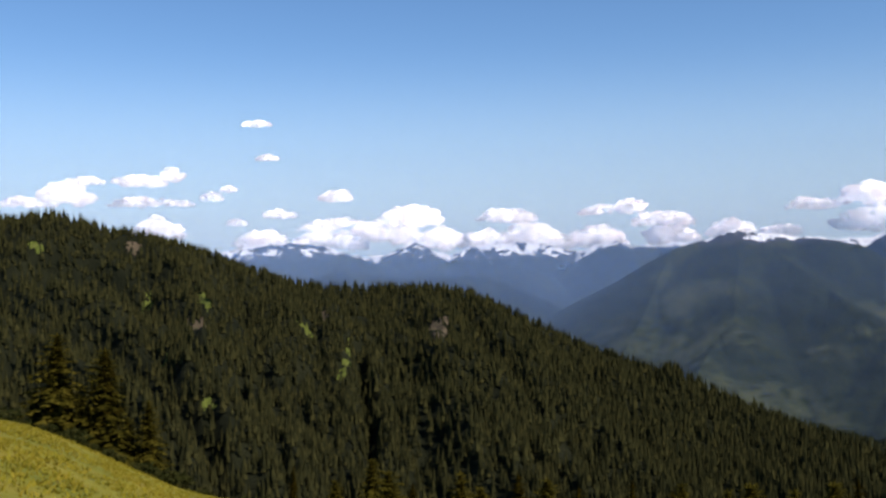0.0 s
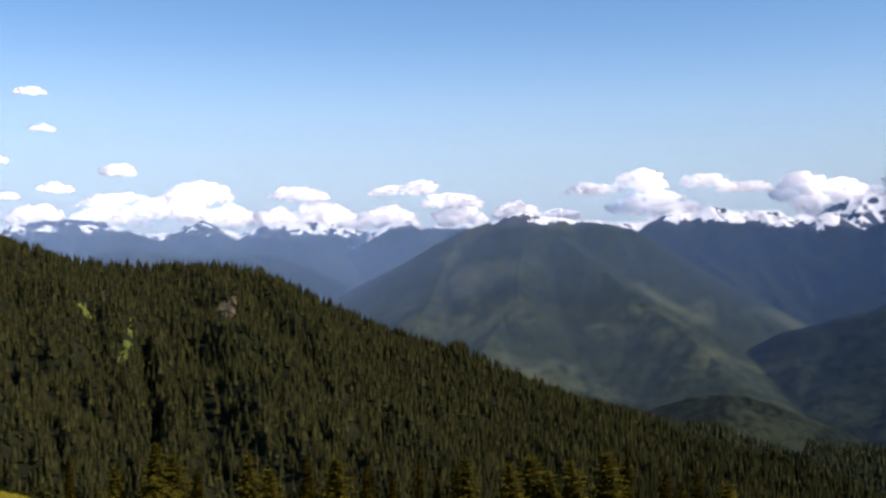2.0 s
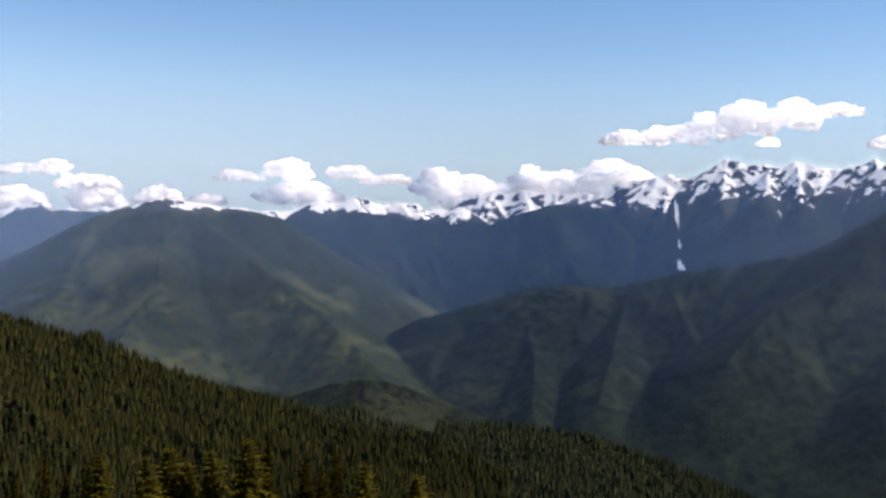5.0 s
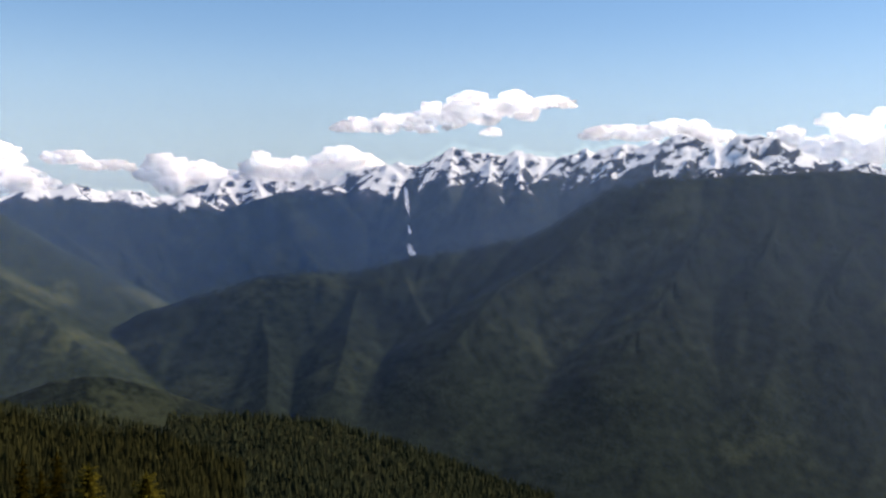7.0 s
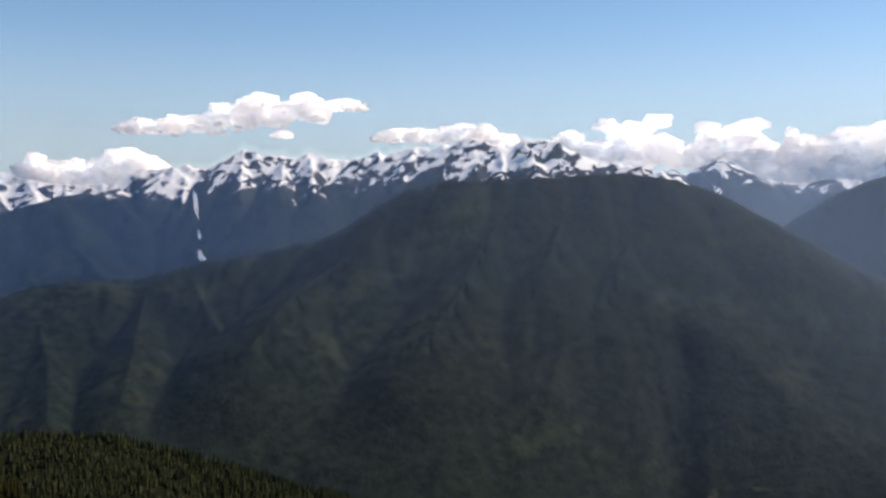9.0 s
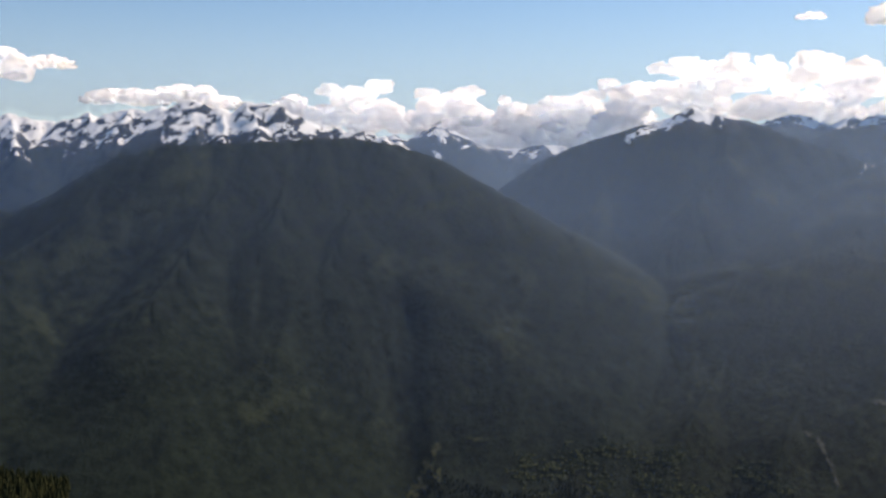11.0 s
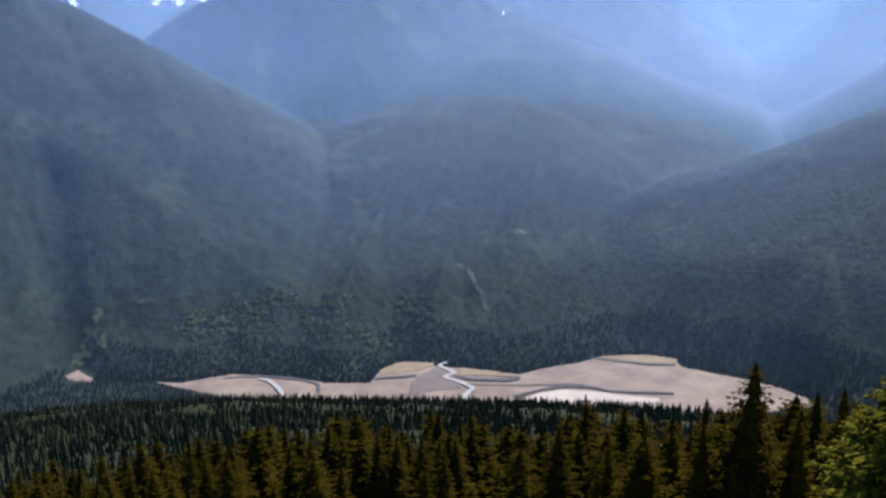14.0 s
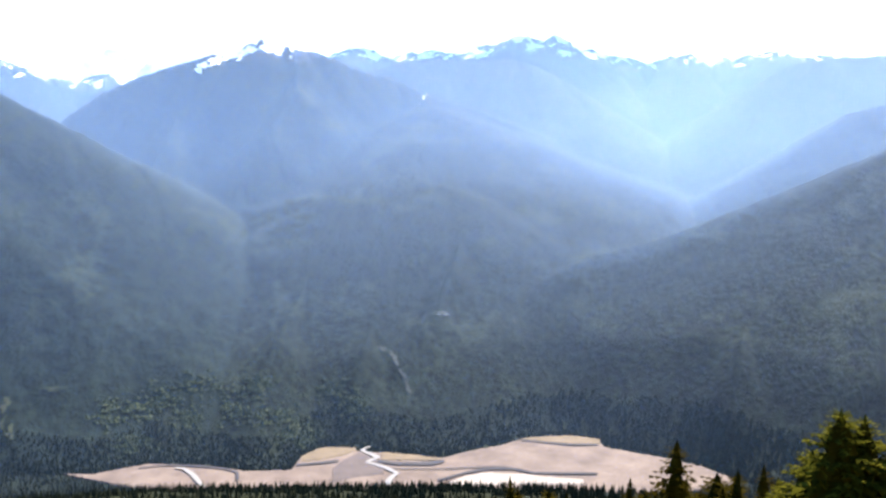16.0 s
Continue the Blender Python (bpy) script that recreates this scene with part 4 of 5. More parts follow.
between("grass_bar", "dry grass strip behind the dark channel", "river bar", ((94.5, 1668), (98.0, 1662)), ((94.5, 1712), (96.4, 1694), (98.0, 1672)), m_bar, WATER + 1.5, cols=30)
between("sand_bar", "bright white dry sand bar", "sand bar", ((98.2, 1540), (106.4, 1565)), ((98.2, 1551), (99.4, 1590), (100.8, 1609), (102.8, 1605), (104.1, 1594), (106.4, 1589)), m_white, WATER + 1.3, cols=60, ragged=3.0)
ribbon("stream", "winding pale stream crossing the silt flats", "stream", ((93.8, 1740), (93.3, 1720), (94.3, 1682), (93.6, 1659), (94.7, 1630), (95.4, 1602), (95.0, 1580), (94.8, 1550)), 9, m_shoal, WATER + 2.2)
ribbon("stream", "short pale side stream on the silt flats", "stream", ((82.6, 1690), (83.1, 1682), (83.6, 1650), (83.9, 1612), (84.2, 1585)), 8, m_shoal, WATER + 2.2)
for line, w in ((((80.6, 1708), (81.9, 1710), (83.6, 1694), (85.2, 1670), (86.1, 1645), (86.1, 1600)), 6),
                (((97.7, 1563), (99.4, 1600), (100.8, 1623), (102.4, 1623), (103.4, 1607), (104.8, 1608), (107.4, 1616)), 9),
                (((94.2, 1664), (95.3, 1648), (97.4, 1646), (98.2, 1662)), 14), (((94.7, 1624), (98.1, 1620), (101.4, 1633), (102.8, 1621)), 5),
                (((102.7, 1776), (104.0, 1766), (105.7, 1757), (107.3, 1764)), 7), (((89.4, 1660), (91.0, 1664), (92.0, 1672)), 10)):
    ribbon("cut_bank", "dark eroded channel bank in the silt", "channel bank", line, w, m_bank, WATER + 1.9)


# ---------------------------------------------------------------- conifers
def needles(name, deep, mid, lit, trans=0.0):
    mat, n, l, bsdf = nodes(name, 0.95, 0.0)
    geo = n.new("ShaderNodeNewGeometry")
    info = n.new("ShaderNodeObjectInfo")
    rnd = calc(n, l, "ADD", calc(n, l, "MULTIPLY", geo.outputs["Random Per Island"], 0.7), calc(n, l, "MULTIPLY", info.outputs["Random"], 0.3))
    l.new(ramp(n, l, rnd, (0.1, deep), (0.5, mid), (0.95, lit)), bsdf.inputs["Base Color"])
    return mat


m_needles = needles("fir needles", (0.0095, 0.0074, 0.0010), (0.0150, 0.0112, 0.0013), (0.0260, 0.0185, 0.0020))
m_fresh = needles("fresh yellow-green needles", (0.012, 0.013, 0.002), (0.032, 0.030, 0.003), (0.085, 0.074, 0.007))
# brighter copy of the fir needles for the broad firs, sunlight painted in
m_bushy = needles("fir needles lightened as if sunlit", (0.020, 0.018, 0.0030), (0.044, 0.038, 0.005), (0.086, 0.069, 0.010))
m_timber = needles("forest conifers", (0.0165, 0.0175, 0.0075), (0.029, 0.0290, 0.0105), (0.051, 0.046, 0.015))
m_low = needles("low ridge conifers", (0.015, 0.020, 0.013), (0.027, 0.033, 0.018), (0.048, 0.050, 0.022))
m_slope = needles("slope conifers", (0.016, 0.0180, 0.0105), (0.0235, 0.0255, 0.0135), (0.034, 0.0345, 0.0165))
# fills the crown; inside brighter firs its dark tone stands in for shade
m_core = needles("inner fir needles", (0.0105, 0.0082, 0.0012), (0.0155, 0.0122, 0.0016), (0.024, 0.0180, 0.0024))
m_bark, n, l, bsdf = nodes("grey-brown bark", 0.9, 0.1)
a = noise_tex(n, l, 6.0, 5, 0.7)
l.new(ramp(n, l, a, (0.3, (0.05, 0.035, 0.025)), (0.7, (0.13, 0.10, 0.075))), bsdf.inputs["Base Color"])
bump(n, l, bsdf, a, 0.6, 0.05)


def simple_trees(name, places, heights, rng, mat, label, spread=0.17, tiers=3, sides=6):
    """Many small conifers, each of stacked ragged skirts, as one forest."""
    count = len(places)
    verts, faces = [], []
    per = tiers * (sides + 1)
    turn = rng.uniform(0, 6.28, count)
    lean = rng.normal(0, 0.03, (count, 2))
    wide = spread * rng.uniform(0.75, 1.3, count)
    V = np.zeros((count, per, 3), np.float32)
    for k in range(tiers):
        top = 1.0 - 0.62 * k / tiers * 1.1
        low = 0.10 + 0.62 * (tiers - 1 - k) / tiers
        rim = (1 - low) ** 0.9 if k else 0.38
        at = k * (sides + 1)
        V[:, at, 2] = top
        for s in range(sides):
            a = turn + 6.283 * (s + 0.5 * (k % 2)) / sides
            rr = wide * rim * rng.uniform(0.65, 1.25, count)
            V[:, at + 1 + s, 0], V[:, at + 1 + s, 1] = np.cos(a) * rr, np.sin(a) * rr
            V[:, at + 1 + s, 2] = low + rng.uniform(-0.06, 0.06, count)
            faces.append((at, at + 1 + s, at + 1 + (s + 1) % sides))
    V[:, :, :2] += lean[:, None, :] * V[:, :, 2:3]
    V = V * heights[:, None, None] + places[:, None, :]
    F = (np.arange(count)[:, None, None] * per + np.array(faces)[None]).reshape(-1, 3)
    return tagged(new(name, mesh_from(name, V.reshape(-1, 3), F, [mat])), label, "forest", kind="stuff")


def cleared(key, bs, x, y, z):
    el = np.degrees(np.arctan2(z + 4 - EYE, np.hypot(x, y)))
    free = np.ones(len(bs), bool)
    for k, b, e, w, t, lean in CLEARINGS:
        if k == key:
            free &= np.hypot((bs - b - lean * (e - el)) / (w * 0.5), (el - e + 0.15) / (t * 0.5)) > 0.7
    return free


def ridge_forest(key, count, lo, hi, u1, mat, label, seed, tiers=3, sides=6, spread=0.17, b0=-999, b1=999, u0=-0.05):
    rng = np.random.RandomState(seed)
    ridge = RIDGES[key]
    bs = rng.uniform(max(b0, ridge.crest[0, 0]), min(b1, ridge.crest[-1, 0]), count)
    us = rng.uniform(u0, u1, count)
    x, y, z = ridge.point(bs, us)
    keep = cleared(key, bs, x, y, z) & (fbm(x * 0.012, y * 0.012, seed) > -0.75)
    x, y, z = x[keep], y[keep], z[keep]
    h = rng.uniform(lo, hi, len(x)) * (1 + 0.25 * perlin(x * 0.01, y * 0.01, 5.0))
    return simple_trees("conifer_forest", np.stack([x, y, z - 0.4], -1), h, rng, mat, label, spread, tiers, sides)


ridge_forest("near", 25000, 8, 16.5, 0.85, m_timber, "dense dark green conifer forest on the steep ridge", 31, spread=0.165)
ridge_forest("low_near", 8000, 9, 16, 0.5, m_low, "dark conifer forest on the low ridge", 32)


m_grove = needles("pale broadleaf leaves", (0.016, 0.021, 0.011), (0.028, 0.034, 0.017), (0.046, 0.052, 0.027))


def groves():
    """Broadleaf trees in loose clumps on the lower slope of the valley spur."""
    rng = np.random.RandomState(37)
    at = np.array(GROVES)[rng.randint(len(GROVES), size=900)]
    bs = at[:, 0] + rng.normal(0, 0.42, len(at)) * at[:, 2]
    els = at[:, 1] + rng.normal(0, 0.42, len(at)) * at[:, 3]
    x, y, z, _ = foothold(bs, els)
    return simple_trees("broadleaf_grove", np.stack([x, y, z - 0.5], -1), rng.uniform(3.5, 7, len(x)), rng, m_grove, "pale olive-green broadleaf trees among dark conifers", 1.2, 2, 7)


groves()


def bank_forest(count, b0, b1, seed, label):
    """Closed conifer wood on the lowest slopes beyond the river."""
    rng = np.random.RandomState(seed)
    bs = rng.uniform(b0, b1, count)
    rs = np.interp(bs, *FOOT.T) + 3 + 130 * rng.uniform(0, 1, count) ** 1.5
    i, k = np.rint((bs - TB[0]) / 0.1).astype(int), np.searchsorted(TR, rs)
    f = (rs - TR[k - 1]) / (TR[k] - TR[k - 1])
    z = np.maximum(LAND_Z[k - 1, i] * (1 - f) + LAND_Z[k, i] * f, ground_height(bs, rs))
    x, y = polar(bs, rs)
    return simple_trees("conifer_forest", np.stack([x, y, z - 0.6], -1), rng.uniform(5, 10, count) * (1 + 0.25 * perlin(x * 0.01, y * 0.01, 5.0)), rng, m_bankwood, label, 0.3)


m_bankwood = needles("river bank conifers", (0.0080, 0.0120, 0.0085), (0.0120, 0.0165, 0.0105), (0.0190, 0.0240, 0.0140))
bank_forest(6500, 73.5, 122, 51, "dark closed conifer wood along the far river bank")


def slope_forest(count, r0, r1, b0, b1, lo, hi, seed, label, **shape):
    rng = np.random.RandomState(seed)
    bs, rs = rng.uniform(b0, b1, count), np.sqrt(rng.uniform(r0 * r0, r1 * r1, count))
    dry = np.where(bs < 76.5, (rs < 1765) | (np.abs(bs - 72.8) > 0.8), rs < np.interp(bs, *zip(*NEAR_BANK)) - 3)
    bs, rs = bs[dry], rs[dry]
    count = len(bs)
    z = ground_height(bs, rs)
    x, y = polar(bs, rs)
    h = rng.uniform(lo, hi, count)
    return simple_trees("conifer_forest", np.stack([x, y, z - 0.3], -1), h, rng, m_slope, label, **shape)


slope_forest(14000, 240, 1535, 34, 126, 8, 16, 41, "dense conifer forest falling to the river")
slope_forest(6500, 1530, 1850, 60, 90, 7, 12, 43, "dark conifers beside the river mouth")
slope_forest(2200, 1548, 1665, 111.5, 126, 7, 12, 44, "dark conifers on the river bank")
slope_forest(1700, 118, 250, 30, 126, 8, 13, 42, "close conifer forest on the steep slope", tiers=6, sides=9, spread=0.19)


def conifer_mesh(seed, height=12.0, reach=0.2, whorls=30, bare=0.04, foliage=None):
    """Trunk and crown of a fir: whorls of drooping boughs set with sprays."""
    rng = np.random.RandomState(seed)
    tv, tf = [], []
    rings, sides = 9, 7
    for i in range(rings):
        t = i / (rings - 1)
        rr = 0.016 * height * (1 - t) ** 0.9 + 0.01
        for s in range(sides):
            a = 6.283 * s / sides
            tv.append((math.cos(a) * rr, math.sin(a) * rr, t * height * 0.97 - (0.8 if i == 0 else 0)))
    trunk = mesh_from("trunk", tv, [(i * sides + s, i * sides + (s + 1) % sides, (i + 1) * sides + (s + 1) % sides, (i + 1) * sides + s)
                                    for i in range(rings - 1) for s in range(sides)], [m_bark], True)
    v, f = [], []

    def tri(a, b, c):
        k = len(v)
        v.extend((a, b, c))
        f.append((k, k + 1, k + 2))

    lop = rng.uniform(0, 6.28)
    for w in range(whorls):
        t = bare + (0.985 - bare) * (w + rng.uniform(-0.3, 0.3)) / whorls
        t = min(max(t, bare), 0.985)
        boughs = rng.randint(7, 11)
        for bgh in range(boughs):
            a = 6.283 * (bgh + rng.uniform(-0.35, 0.35)) / boughs + w * 0.7
            length = reach * height * ((1 - t) ** 0.62 * 0.95 + 0.05) * rng.uniform(0.6, 1.15) * (1 + 0.18 * math.cos(a - lop))
            rise = radians(42 * t - 16 + rng.uniform(-9, 9))
            out = np.array((math.cos(a), math.sin(a), 0.0))
            side = np.array((-math.sin(a), math.cos(a), 0.0))
            root = np.array((0, 0, t * height))

            def spine(s):
                return root + out * length * s * math.cos(rise) + np.array((0, 0, length * (s * math.sin(rise) - 0.22 * s * s)))

            steps = 4 if length > 0.9 else 3
            for k in range(steps):
                s0, s1 = (k + 0.15) / steps, (k + 1.1) / steps
                p, q = spine(s0), spine(min(s1, 1.05))
                width = length * (0.34 * (1 - 0.65 * s0)) * rng.uniform(0.7, 1.3)
                drop = np.array((0, 0, -0.28 * width * rng.uniform(0.4, 1.6)))
                for sg in (-1, 1):
                    tri(p, q, (p + q) / 2 + sg * side * width + out * width * 0.5 + drop)
                tri(p, q, (p + q) / 2 + drop * 2.2 + side * width * rng.uniform(-0.3, 0.3))
            e = spine(0.9)
            tri(e + side * 0.05 * length, e - side * 0.05 * length, spine(1.12) + np.array((0, 0, 0.03 * length)))
    tip = height * 1.0
    for k in range(5):
        a = k * 1.26
        tri((0, 0, tip), (math.cos(a) * 0.012 * height, math.sin(a) * 0.012 * height, tip * 0.955), (math.cos(a + 1) * 0.012 * height, math.sin(a + 1) * 0.012 * height, tip * 0.945))
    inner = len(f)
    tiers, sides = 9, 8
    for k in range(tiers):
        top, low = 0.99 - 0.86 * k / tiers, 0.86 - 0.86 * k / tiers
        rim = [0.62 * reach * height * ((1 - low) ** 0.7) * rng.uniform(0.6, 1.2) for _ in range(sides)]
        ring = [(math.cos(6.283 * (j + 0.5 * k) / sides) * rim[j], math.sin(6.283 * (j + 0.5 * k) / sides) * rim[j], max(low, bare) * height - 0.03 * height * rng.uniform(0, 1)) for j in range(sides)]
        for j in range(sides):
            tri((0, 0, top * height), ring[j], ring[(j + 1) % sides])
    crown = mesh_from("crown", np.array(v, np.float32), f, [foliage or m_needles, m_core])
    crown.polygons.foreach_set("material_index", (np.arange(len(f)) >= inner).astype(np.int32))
    return trunk, crown


def conifer(meshes, label, group):
    root = tagged(new("conifer_tree"), label, "tree", group)
    part("trunk", meshes[0], root)
    part("crown", meshes[1], root)
    return root


SLIM = [conifer_mesh(100 + k, 12.0, (0.17, 0.2, 0.15, 0.19, 0.22)[k], 26) for k in range(5)]
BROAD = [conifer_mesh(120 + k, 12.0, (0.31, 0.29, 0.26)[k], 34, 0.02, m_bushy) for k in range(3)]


def plant(meshes, bearing, r, height, label, group, turn, wide=1.0):
    z = float(ground_height(bearing, r))
    x, y = polar(bearing, r)
    tree = conifer(meshes, label, group)
    k = height / 12.0
    tree.matrix_basis = pose(float(x), float(y), z - 0.15, 0, 0, turn) @ Matrix.Diagonal((k * wide, k * wide, k, 1))
    return tree


def plant_to(meshes, bearing, r, top, label, group, turn, wide=1.0):
    """A tree at that place whose tip stands at the elevation top."""
    return plant(meshes, bearing, r, EYE + r * math.tan(radians(top)) - float(ground_height(bearing, r)), label, group, turn, wide)


EDGE, ROW = "firs at the meadow's edge", "firs below the meadow"
BUSHY = "broad bushy olive-green fir at the meadow edge"
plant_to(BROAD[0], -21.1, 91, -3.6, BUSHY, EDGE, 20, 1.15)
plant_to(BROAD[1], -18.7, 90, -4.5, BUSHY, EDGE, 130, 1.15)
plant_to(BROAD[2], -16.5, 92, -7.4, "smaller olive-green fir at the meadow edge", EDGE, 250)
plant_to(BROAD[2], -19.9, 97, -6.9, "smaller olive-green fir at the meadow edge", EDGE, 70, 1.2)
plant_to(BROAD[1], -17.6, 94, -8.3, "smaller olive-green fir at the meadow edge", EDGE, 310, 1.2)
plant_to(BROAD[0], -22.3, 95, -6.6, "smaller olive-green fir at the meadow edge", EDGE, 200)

rng = np.random.RandomState(5)
for bearing, top in ((-8.7, -11.5), (-6.4, -12.3), (-4.3, -11.2), (-3.4, -11.9), (-2.0, -12.6), (0.7, -12.0), (1.9, -12.9), (4.0, -12.2), (5.6, -12.4), (7.4, -12.9), (10.4, -12.6), (12.6, -13.0),
                     (13.1, -12.5), (15.5, -12.8), (16.7, -12.4), (19.0, -12.6), (21.0, -12.1), (22.2, -12.0), (24.3, -12.9), (26.0, -12.7), (27.6, -13.4), (30.6, -14.0), (-7.4, -13.2), (8.9, -13.4), (17.8, -13.3), (11.4, -13.5), (25.2, -13.6)):
    plant_to((BROAD + SLIM[:2])[rng.randint(5)], bearing, rng.uniform(84, 94), top, "olive-green fir rising from the slope below the meadow", ROW, rng.uniform(0, 360), rng.uniform(0.95, 1.2))

FRONT = "firs on the slope above the valley"
TOPS = ((64, -22.0), (69, -22.0), (82, -21.2), (93, -21.2), (100, -20.9), (109, -20.0), (115.5, -19.0), (126, -18.4))
for k in range(210):
    bearing = 64 + 61 * (k + rng.uniform(-1.5, 1.5)) / 210
    r = rng.uniform(56, 116)
    top = np.interp(bearing, *zip(*TOPS)) - abs(rng.normal(0, 1.5)) - (1.0 if r < 80 else 0)
    plant_to(SLIM[rng.randint(5)], bearing, r, top, "slender dark olive conifer in a dense stand", FRONT, rng.uniform(0, 360), rng.uniform(1.15, 1.85))
plant_to(SLIM[4], 111.7, 60, -17.7, "tall dark ragged conifer overtopping the stand", FRONT, 40, 1.15)
plant_to(SLIM[3], 116.5, 66, -18.6, "dark conifer with a broken crown", FRONT, 80)
plant_to(SLIM[0], 102.1, 88, -20.2, "slender dark conifer above the stand", FRONT, 10)
plant_to(SLIM[2], 109.1, 86, -20.0, "slender dark conifer above the stand", FRONT, 170)
fresh = conifer_mesh(140, 12.0, 0.3, 44, 0.02)
fresh[1].materials[0] = m_fresh
for bearing, r, top, turn, wide in ((120.4, 36, -15.2, 60, 1.1), (121.6, 37, -15.4, 190, 1.0), (124.0, 37, -14.4, 300, 1.2), (119.0, 39, -17.5, 20, 1.2), (117.6, 50, -19.6, 120, 1.2)):
    plant_to(fresh, bearing, r, top, "bright yellow-green young fir close by", FRONT, turn, wide)


# ---------------------------------------------------------------- meadow grass, shrubs
m_blade = needles("grass blades", (0.135, 0.125, 0.012), (0.19, 0.16, 0.016), (0.24, 0.175, 0.026))
m_shrub = needles("dark shrub leaves", (0.012, 0.015, 0.004), (0.024, 0.027, 0.007), (0.045, 0.042, 0.012))


def tufts(count, seed):
    """Clumps of grass over the open meadow."""
    rng = np.random.RandomState(seed)
    bs, rs = rng.uniform(-27, -4, count), 16 + 74 * rng.uniform(0, 1, count) ** 0.8
    x, y = polar(bs, rs)
    keep = fbm(x * 0.11, y * 0.11, 9.0, 3) > -0.35
    bs, rs, x, y = bs[keep], rs[keep], x[keep], y[keep]
    z = ground_height(bs, rs)
    blades = 5
    total = len(bs) * blades
    base = np.repeat(np.stack([x, y, z - 0.02], -1), blades, 0) + np.concatenate([rng.normal(0, 0.09, (total, 2)), np.zeros((total, 1))], 1)
    a = rng.uniform(0, 6.283, total)
    h, w = rng.uniform(0.05, 0.16, total), rng.uniform(0.02, 0.05, total)
    side = np.stack([np.cos(a) * w, np.sin(a) * w, np.zeros(total)], -1)
    tip = np.stack([rng.normal(0, 0.08, total), rng.normal(0, 0.08, total), h], -1)
    V = np.stack([base - side, base + side, base + tip], 1).reshape(-1, 3)
    return tagged(new("meadow_grass", mesh_from("meadow_grass", V, np.arange(len(V)).reshape(-1, 3), [m_blade])), "yellow-green tufted alpine meadow grass", "grass", kind="stuff")


tufts(11000, 61)


def shrub_mesh(seed):
    rng = np.random.RandomState(seed)
    n = 260
    p = rng.normal(size=(n, 3))
    p /= np.linalg.norm(p, axis=1)[:, None]
    p = p * rng.uniform(0.5, 1.0, (n, 1)) * (1.0, 0.8, 0.55) + (0, 0, 0.42)
    d1, d2 = rng.normal(0, 0.16, (n, 3)), rng.normal(0, 0.16, (n, 3))
    return mesh_from("shrub", np.stack([p, p + d1, p + d2], 1).reshape(-1, 3), np.arange(3 * n).reshape(-1, 3), [m_shrub])


SHRUBS = [shrub_mesh(70 + k) for k in range(3)]
rng = np.random.RandomState(9)
for k in range(44):
    bearing, r = -25 + 17 * (k + rng.uniform(-0.5, 0.5)) / 44, rng.uniform(86.5, 91)
    x, y = polar(bearing, r)
    size = rng.uniform(0.5, 1.2)
    bush = tagged(new("shrub", SHRUBS[k % 3]), "low dark green shrub along the meadow's edge", "shrub", "shrubs along the meadow's edge")
    bush.matrix_basis = pose(float(x), float(y), float(ground_height(bearing, r)) - 0.1, 0, 0, rng.uniform(0, 360)) @ Matrix.Diagonal((size * 1.3, size * 1.3, size, 1))


# ---------------------------------------------------------------- clouds
m_cloud = bpy.data.materials.new("sunlit cumulus")
m_cloud.use_nodes = True
n, l = m_cloud.node_tree.nodes, m_cloud.node_tree.links
bsdf = n["Principled BSDF"]
bsdf.subsurface_method = "BURLEY"
for key, value in (("Base Color", (0.94, 0.89, 0.85, 1)), ("Roughness", 1.0), ("Specular IOR Level", 0.0), ("Subsurface Weight", 1.0), ("Subsurface Radius", (1.0, 1.0, 1.0)), ("Subsurface Scale", 300.0)):
    bsdf.inputs[key].default_value = value


def thin(mat, share, glow):
    """Lets a share of the light straight through the cloud, and glow of the rest through to its shaded side."""
    n, l = mat.node_tree.nodes, mat.node_tree.links
    clear, both, lit, back = n.new("ShaderNodeBsdfTransparent"), n.new("ShaderNodeMixShader"), n.new("ShaderNodeMixShader"), n.new("ShaderNodeBsdfTranslucent")
    back.inputs[0].default_value = (0.96, 0.93, 0.91, 1)
    lit.inputs[0].default_value, both.inputs[0].default_value = glow, share
    l.new(n["Principled BSDF"].outputs[0], lit.inputs[1])
    l.new(back.outputs[0], lit.inputs[2])
    l.new(lit.outputs[0], both.inputs[1])
    l.new(clear.outputs[0], both.inputs[2])
    l.new(both.outputs[0], n["Material Output"].inputs["Surface"])


m_wisp = m_cloud.copy()
m_wisp.name = "thin cloud"
thin(m_cloud, 0.0, 0.4)
thin(m_wisp, 0.5, 0.2)

bm = bmesh.new()
bmesh.ops.create_icosphere(bm, subdivisions=3, radius=1)
BALL_V = np.array([v.co[:] for v in bm.verts])
BALL_F = np.array([[v.index for v in f.verts] for f in bm.faces])
bm.free()

# lobes of each cloud: bearing of the middle, width, base and top, all in degrees
CLOUDS = """
-22.7 2.1 2.9 3.5 | -20.5 2.2 3.0 4.4; -19.4 1.6 4.1 4.6 | -16.8 3.0 4.0 4.7 | -15.0 0.7 4.2 5.1; -16.4 4.0 2.9 3.5 | -14.6 1.6 2.9 3.3; -12.9 1.2 3.2 3.7 | -12.0 0.8 3.7 4.1; -10.4 1.7 7.3 7.7; -9.8 1.2 5.4 5.8;
-15.8 2.6 1 2.3; -6 1.6 3.1 3.8; -9.2 1.9 2.2 2.7; -11.6 1.2 1.8 2.2
"""
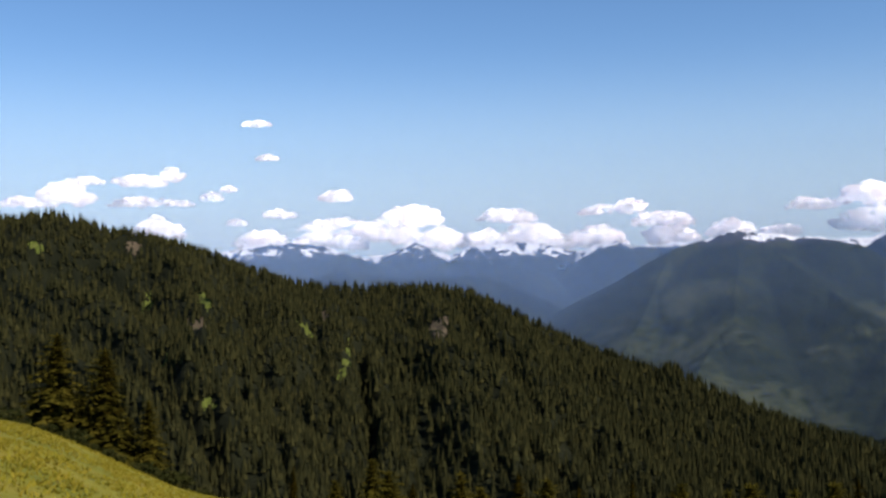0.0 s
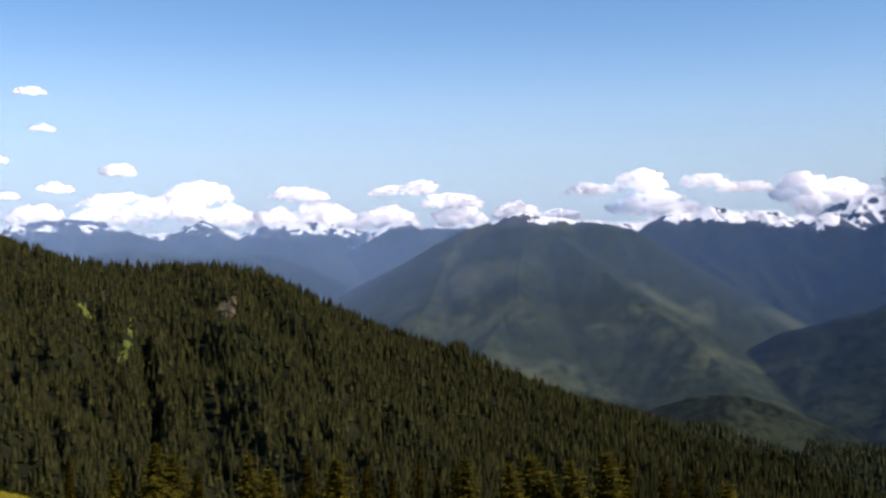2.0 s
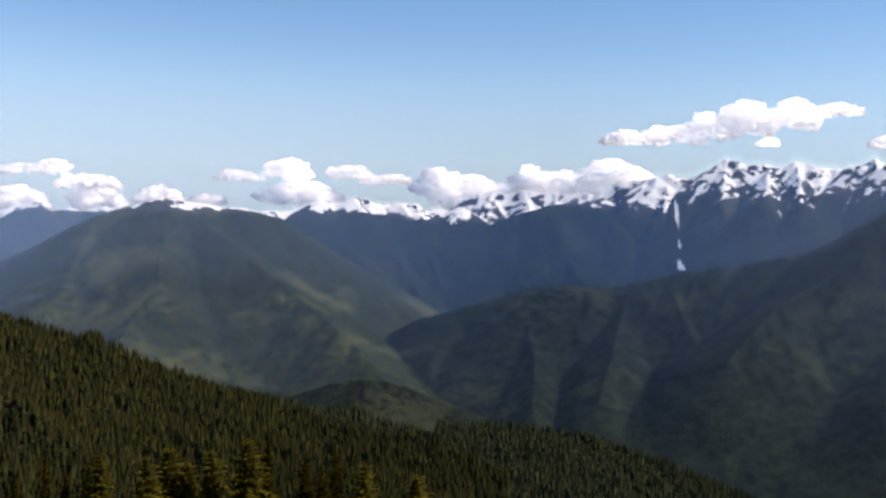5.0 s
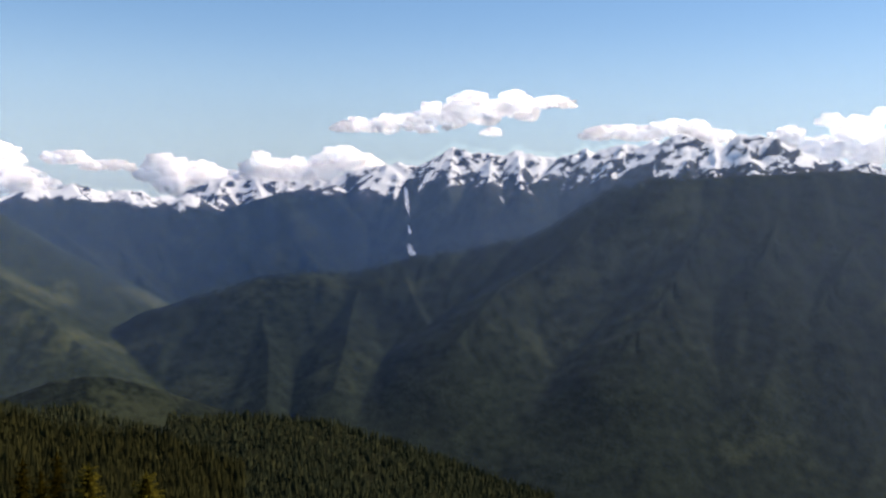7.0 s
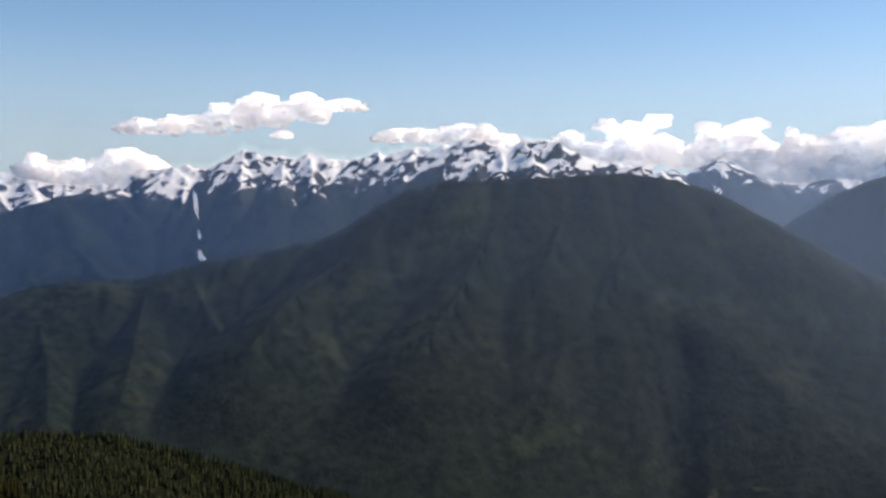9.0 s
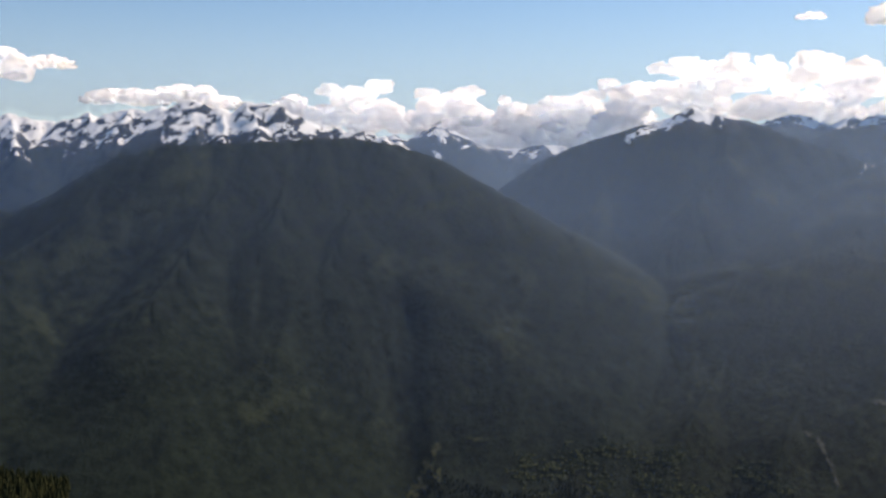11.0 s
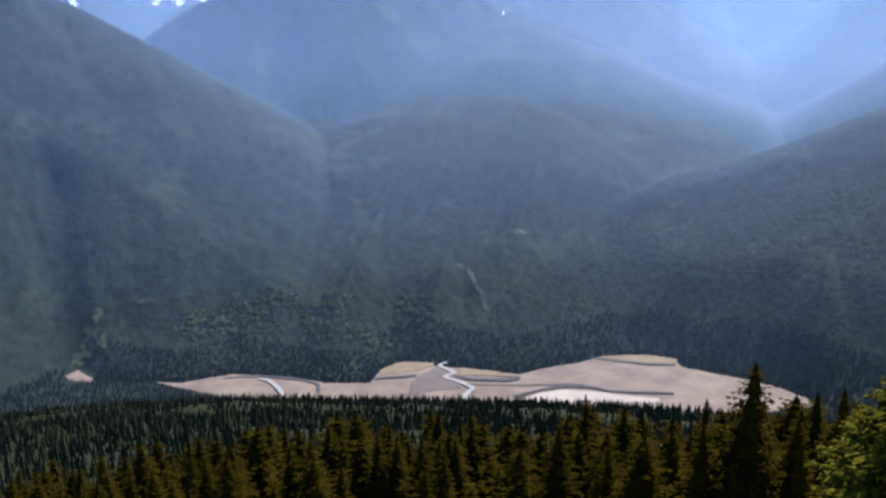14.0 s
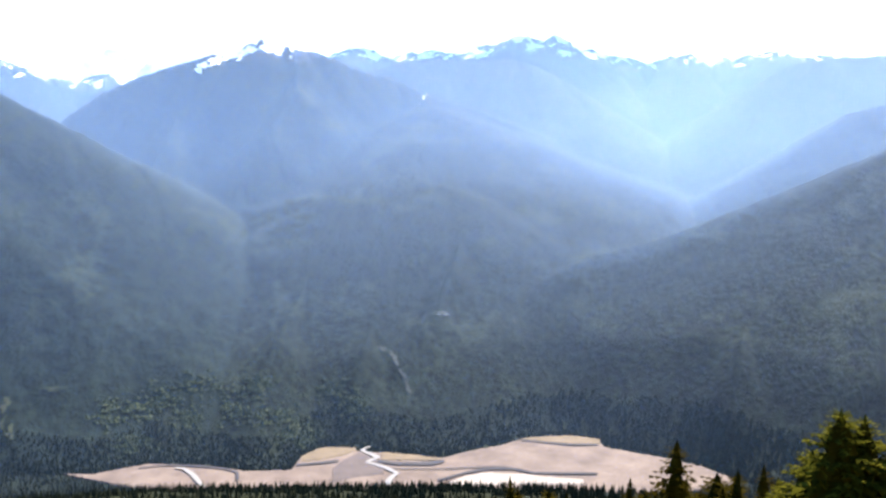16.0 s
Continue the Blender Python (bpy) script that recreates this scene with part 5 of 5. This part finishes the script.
BANKS = """
-10.2 2.8 0.4 1.7 | -6.4 4.1 0.3 1.5 | -6.0 4.4 1.4 2.2 | -3.2 3.4 0.6 2.1 | -1.8 3.0 1.6 2.9 | -0.4 3.0 0.2 1.5; 3.6 3.4 1.7 2.6; 2.4 2.2 0.1 1.4 | 4.9 4.6 0.1 1.6;
9.2 3.0 2.0 2.6 | 10.6 1.6 2.2 2.9 | 12.4 3.4 1.3 2.2; 8.6 3.2 0.1 1.5 | 12.9 2.6 0.2 1.6; 16.0 2.2 0.5 1.7 | 18.6 2.0 0.6 1.3; 20.2 2.6 2.0 2.7 | 23.0 2.8 2.2 3.3 | 26.4 2.4 2.3 3.1 | 28.6 3.0 2.0 2.7 | 23.6 4.6 0.6 2.3
"""
RANKS = """
31.3 1.8 1.0 3.2 | 32.8 3.0 0.8 2.9 | 35.2 2.0 1.0 2.3; 37.0 1.8 1.4 3.5 | 38.6 1.8 1.5 3.1 | 41.4 4.2 1.7 3.8; 42.0 2.6 4.5 5.3 | 44.4 4.2 4.5 5.6 | 46.8 3.0 4.8 6.3 | 48.4 2.4 5.0 7.0 | 50.8 2.6 5.3 7.1 | 53.0 2.8 6.0 6.7;
49.6 1.2 4.4 4.9; 57.0 4.6 4.2 5.2 | 60.0 4.0 4.2 5.4 | 62.2 2.4 4.0 4.8; 66.0 2.6 3.4 4.9 | 68.6 3.2 2.8 5.6 | 70.6 2.4 2.8 5.8 | 74.6 4.6 2.8 5.5 | 77.8 3.0 2.6 5.2
"""
GLARE = """
76.4 7.0 1.8 4.2 | 80.6 4.0 1.8 5.3 | 82.4 3.0 2.4 5.2; 84.6 3.2 2.8 6.5 | 87.2 4.4 3.4 7.0 | 90.4 5.4 3.2 7.2 | 94.0 5.4 3.0 7.1 | 97.6 5.0 3.0 6.9 | 101.4 5.4 3.4 6.9 | 105.4 5.4 3.4 6.8 | 109.4 5.4 2.8 6.6;
81.0 4.0 1.6 3.6 | 84.0 3.0 2.2 4.4; 94.2 1.6 8.7 9.1; 98.8 3.4 8.2 9.6 | 102.4 5.4 7.0 9.4 | 107.0 5.0 6.6 9.0
"""


def cloud(lobes, seed):
    """A cumulus: a close heap of billows in each lobe, with thin small puffs round its edges."""
    rng = np.random.RandomState(seed)
    V, F, thin_ones = [], [], []
    for bearing, width, base, top in lobes:
        R = 4570.0 if base >= 4.45 and bearing < 56 else 4860.0
        tall = R * (math.tan(radians(top)) - math.tan(radians(base)))
        wide = R * math.radians(width)
        foot = R * math.tan(radians(base)) + EYE
        tall *= 1.18
        a = math.radians(bearing)
        count = int(min(30, max(8, 12 * wide / tall)))
        for k in range(count + int(count * 0.9)):
            fringe = k >= count
            s = rng.uniform(-1, 1)
            room = tall * max(0.25, math.sqrt(1 - 0.93 * s * s)) * rng.uniform(0.75, 1.0) * (0.86 if fringe else 1)
            if fringe:
                rad = min(room * rng.uniform(0.10, 0.22), 34.0)
                up = room - rad * rng.uniform(0.2, 1.4) if rng.rand() < 0.7 else rng.uniform(0, room)
                s *= 1.08
            else:
                rad = min(room * rng.uniform(0.20, 0.38), 46.0)
                up = rad * 0.8 + max(room - 2 * rad, 0) * rng.uniform(0, 1)
            v = BALL_V * np.array((rad * rng.uniform(1.2, 2.1), rad, rad * 0.85))
            c = np.array((s * wide / 2, rng.uniform(-25, 25) * min(1, room / 60) - (12 if fringe else 0), up))
            q = (v + c) / max(rad, 9.0)
            v = v * (1 + 0.62 * fbm(q[:, 0] + seed, q[:, 1], q[:, 2], 5))[:, None] + c
            x = math.sin(a) * R + v[:, 0] * math.cos(a) + v[:, 1] * math.sin(a)
            y = math.cos(a) * R - v[:, 0] * math.sin(a) + v[:, 1] * math.cos(a)
            F.append(BALL_F + len(BALL_V) * len(V))
            V.append(np.stack([x, y, v[:, 2] + foot], -1))
            thin_ones.append(fringe or tall < 52)
    me = mesh_from("cloud", np.concatenate(V), np.concatenate(F), [m_cloud, m_wisp], True)
    me.polygons.foreach_set("material_index", np.repeat(np.array(thin_ones, np.int32), len(BALL_F)))
    label = "thin white wisp of cloud in blue sky" if all(thin_ones) else "soft white cumulus cloud over the mountains"
    return tagged(new("cloud", me), label, "cloud", "clouds over the mountains")


for k, row in enumerate(";".join((CLOUDS, BANKS, RANKS, GLARE)).replace("\n", " ").split(";")):
    cloud([[float(v) for v in lobe.split()] for lobe in row.split("|")], 200 + k)
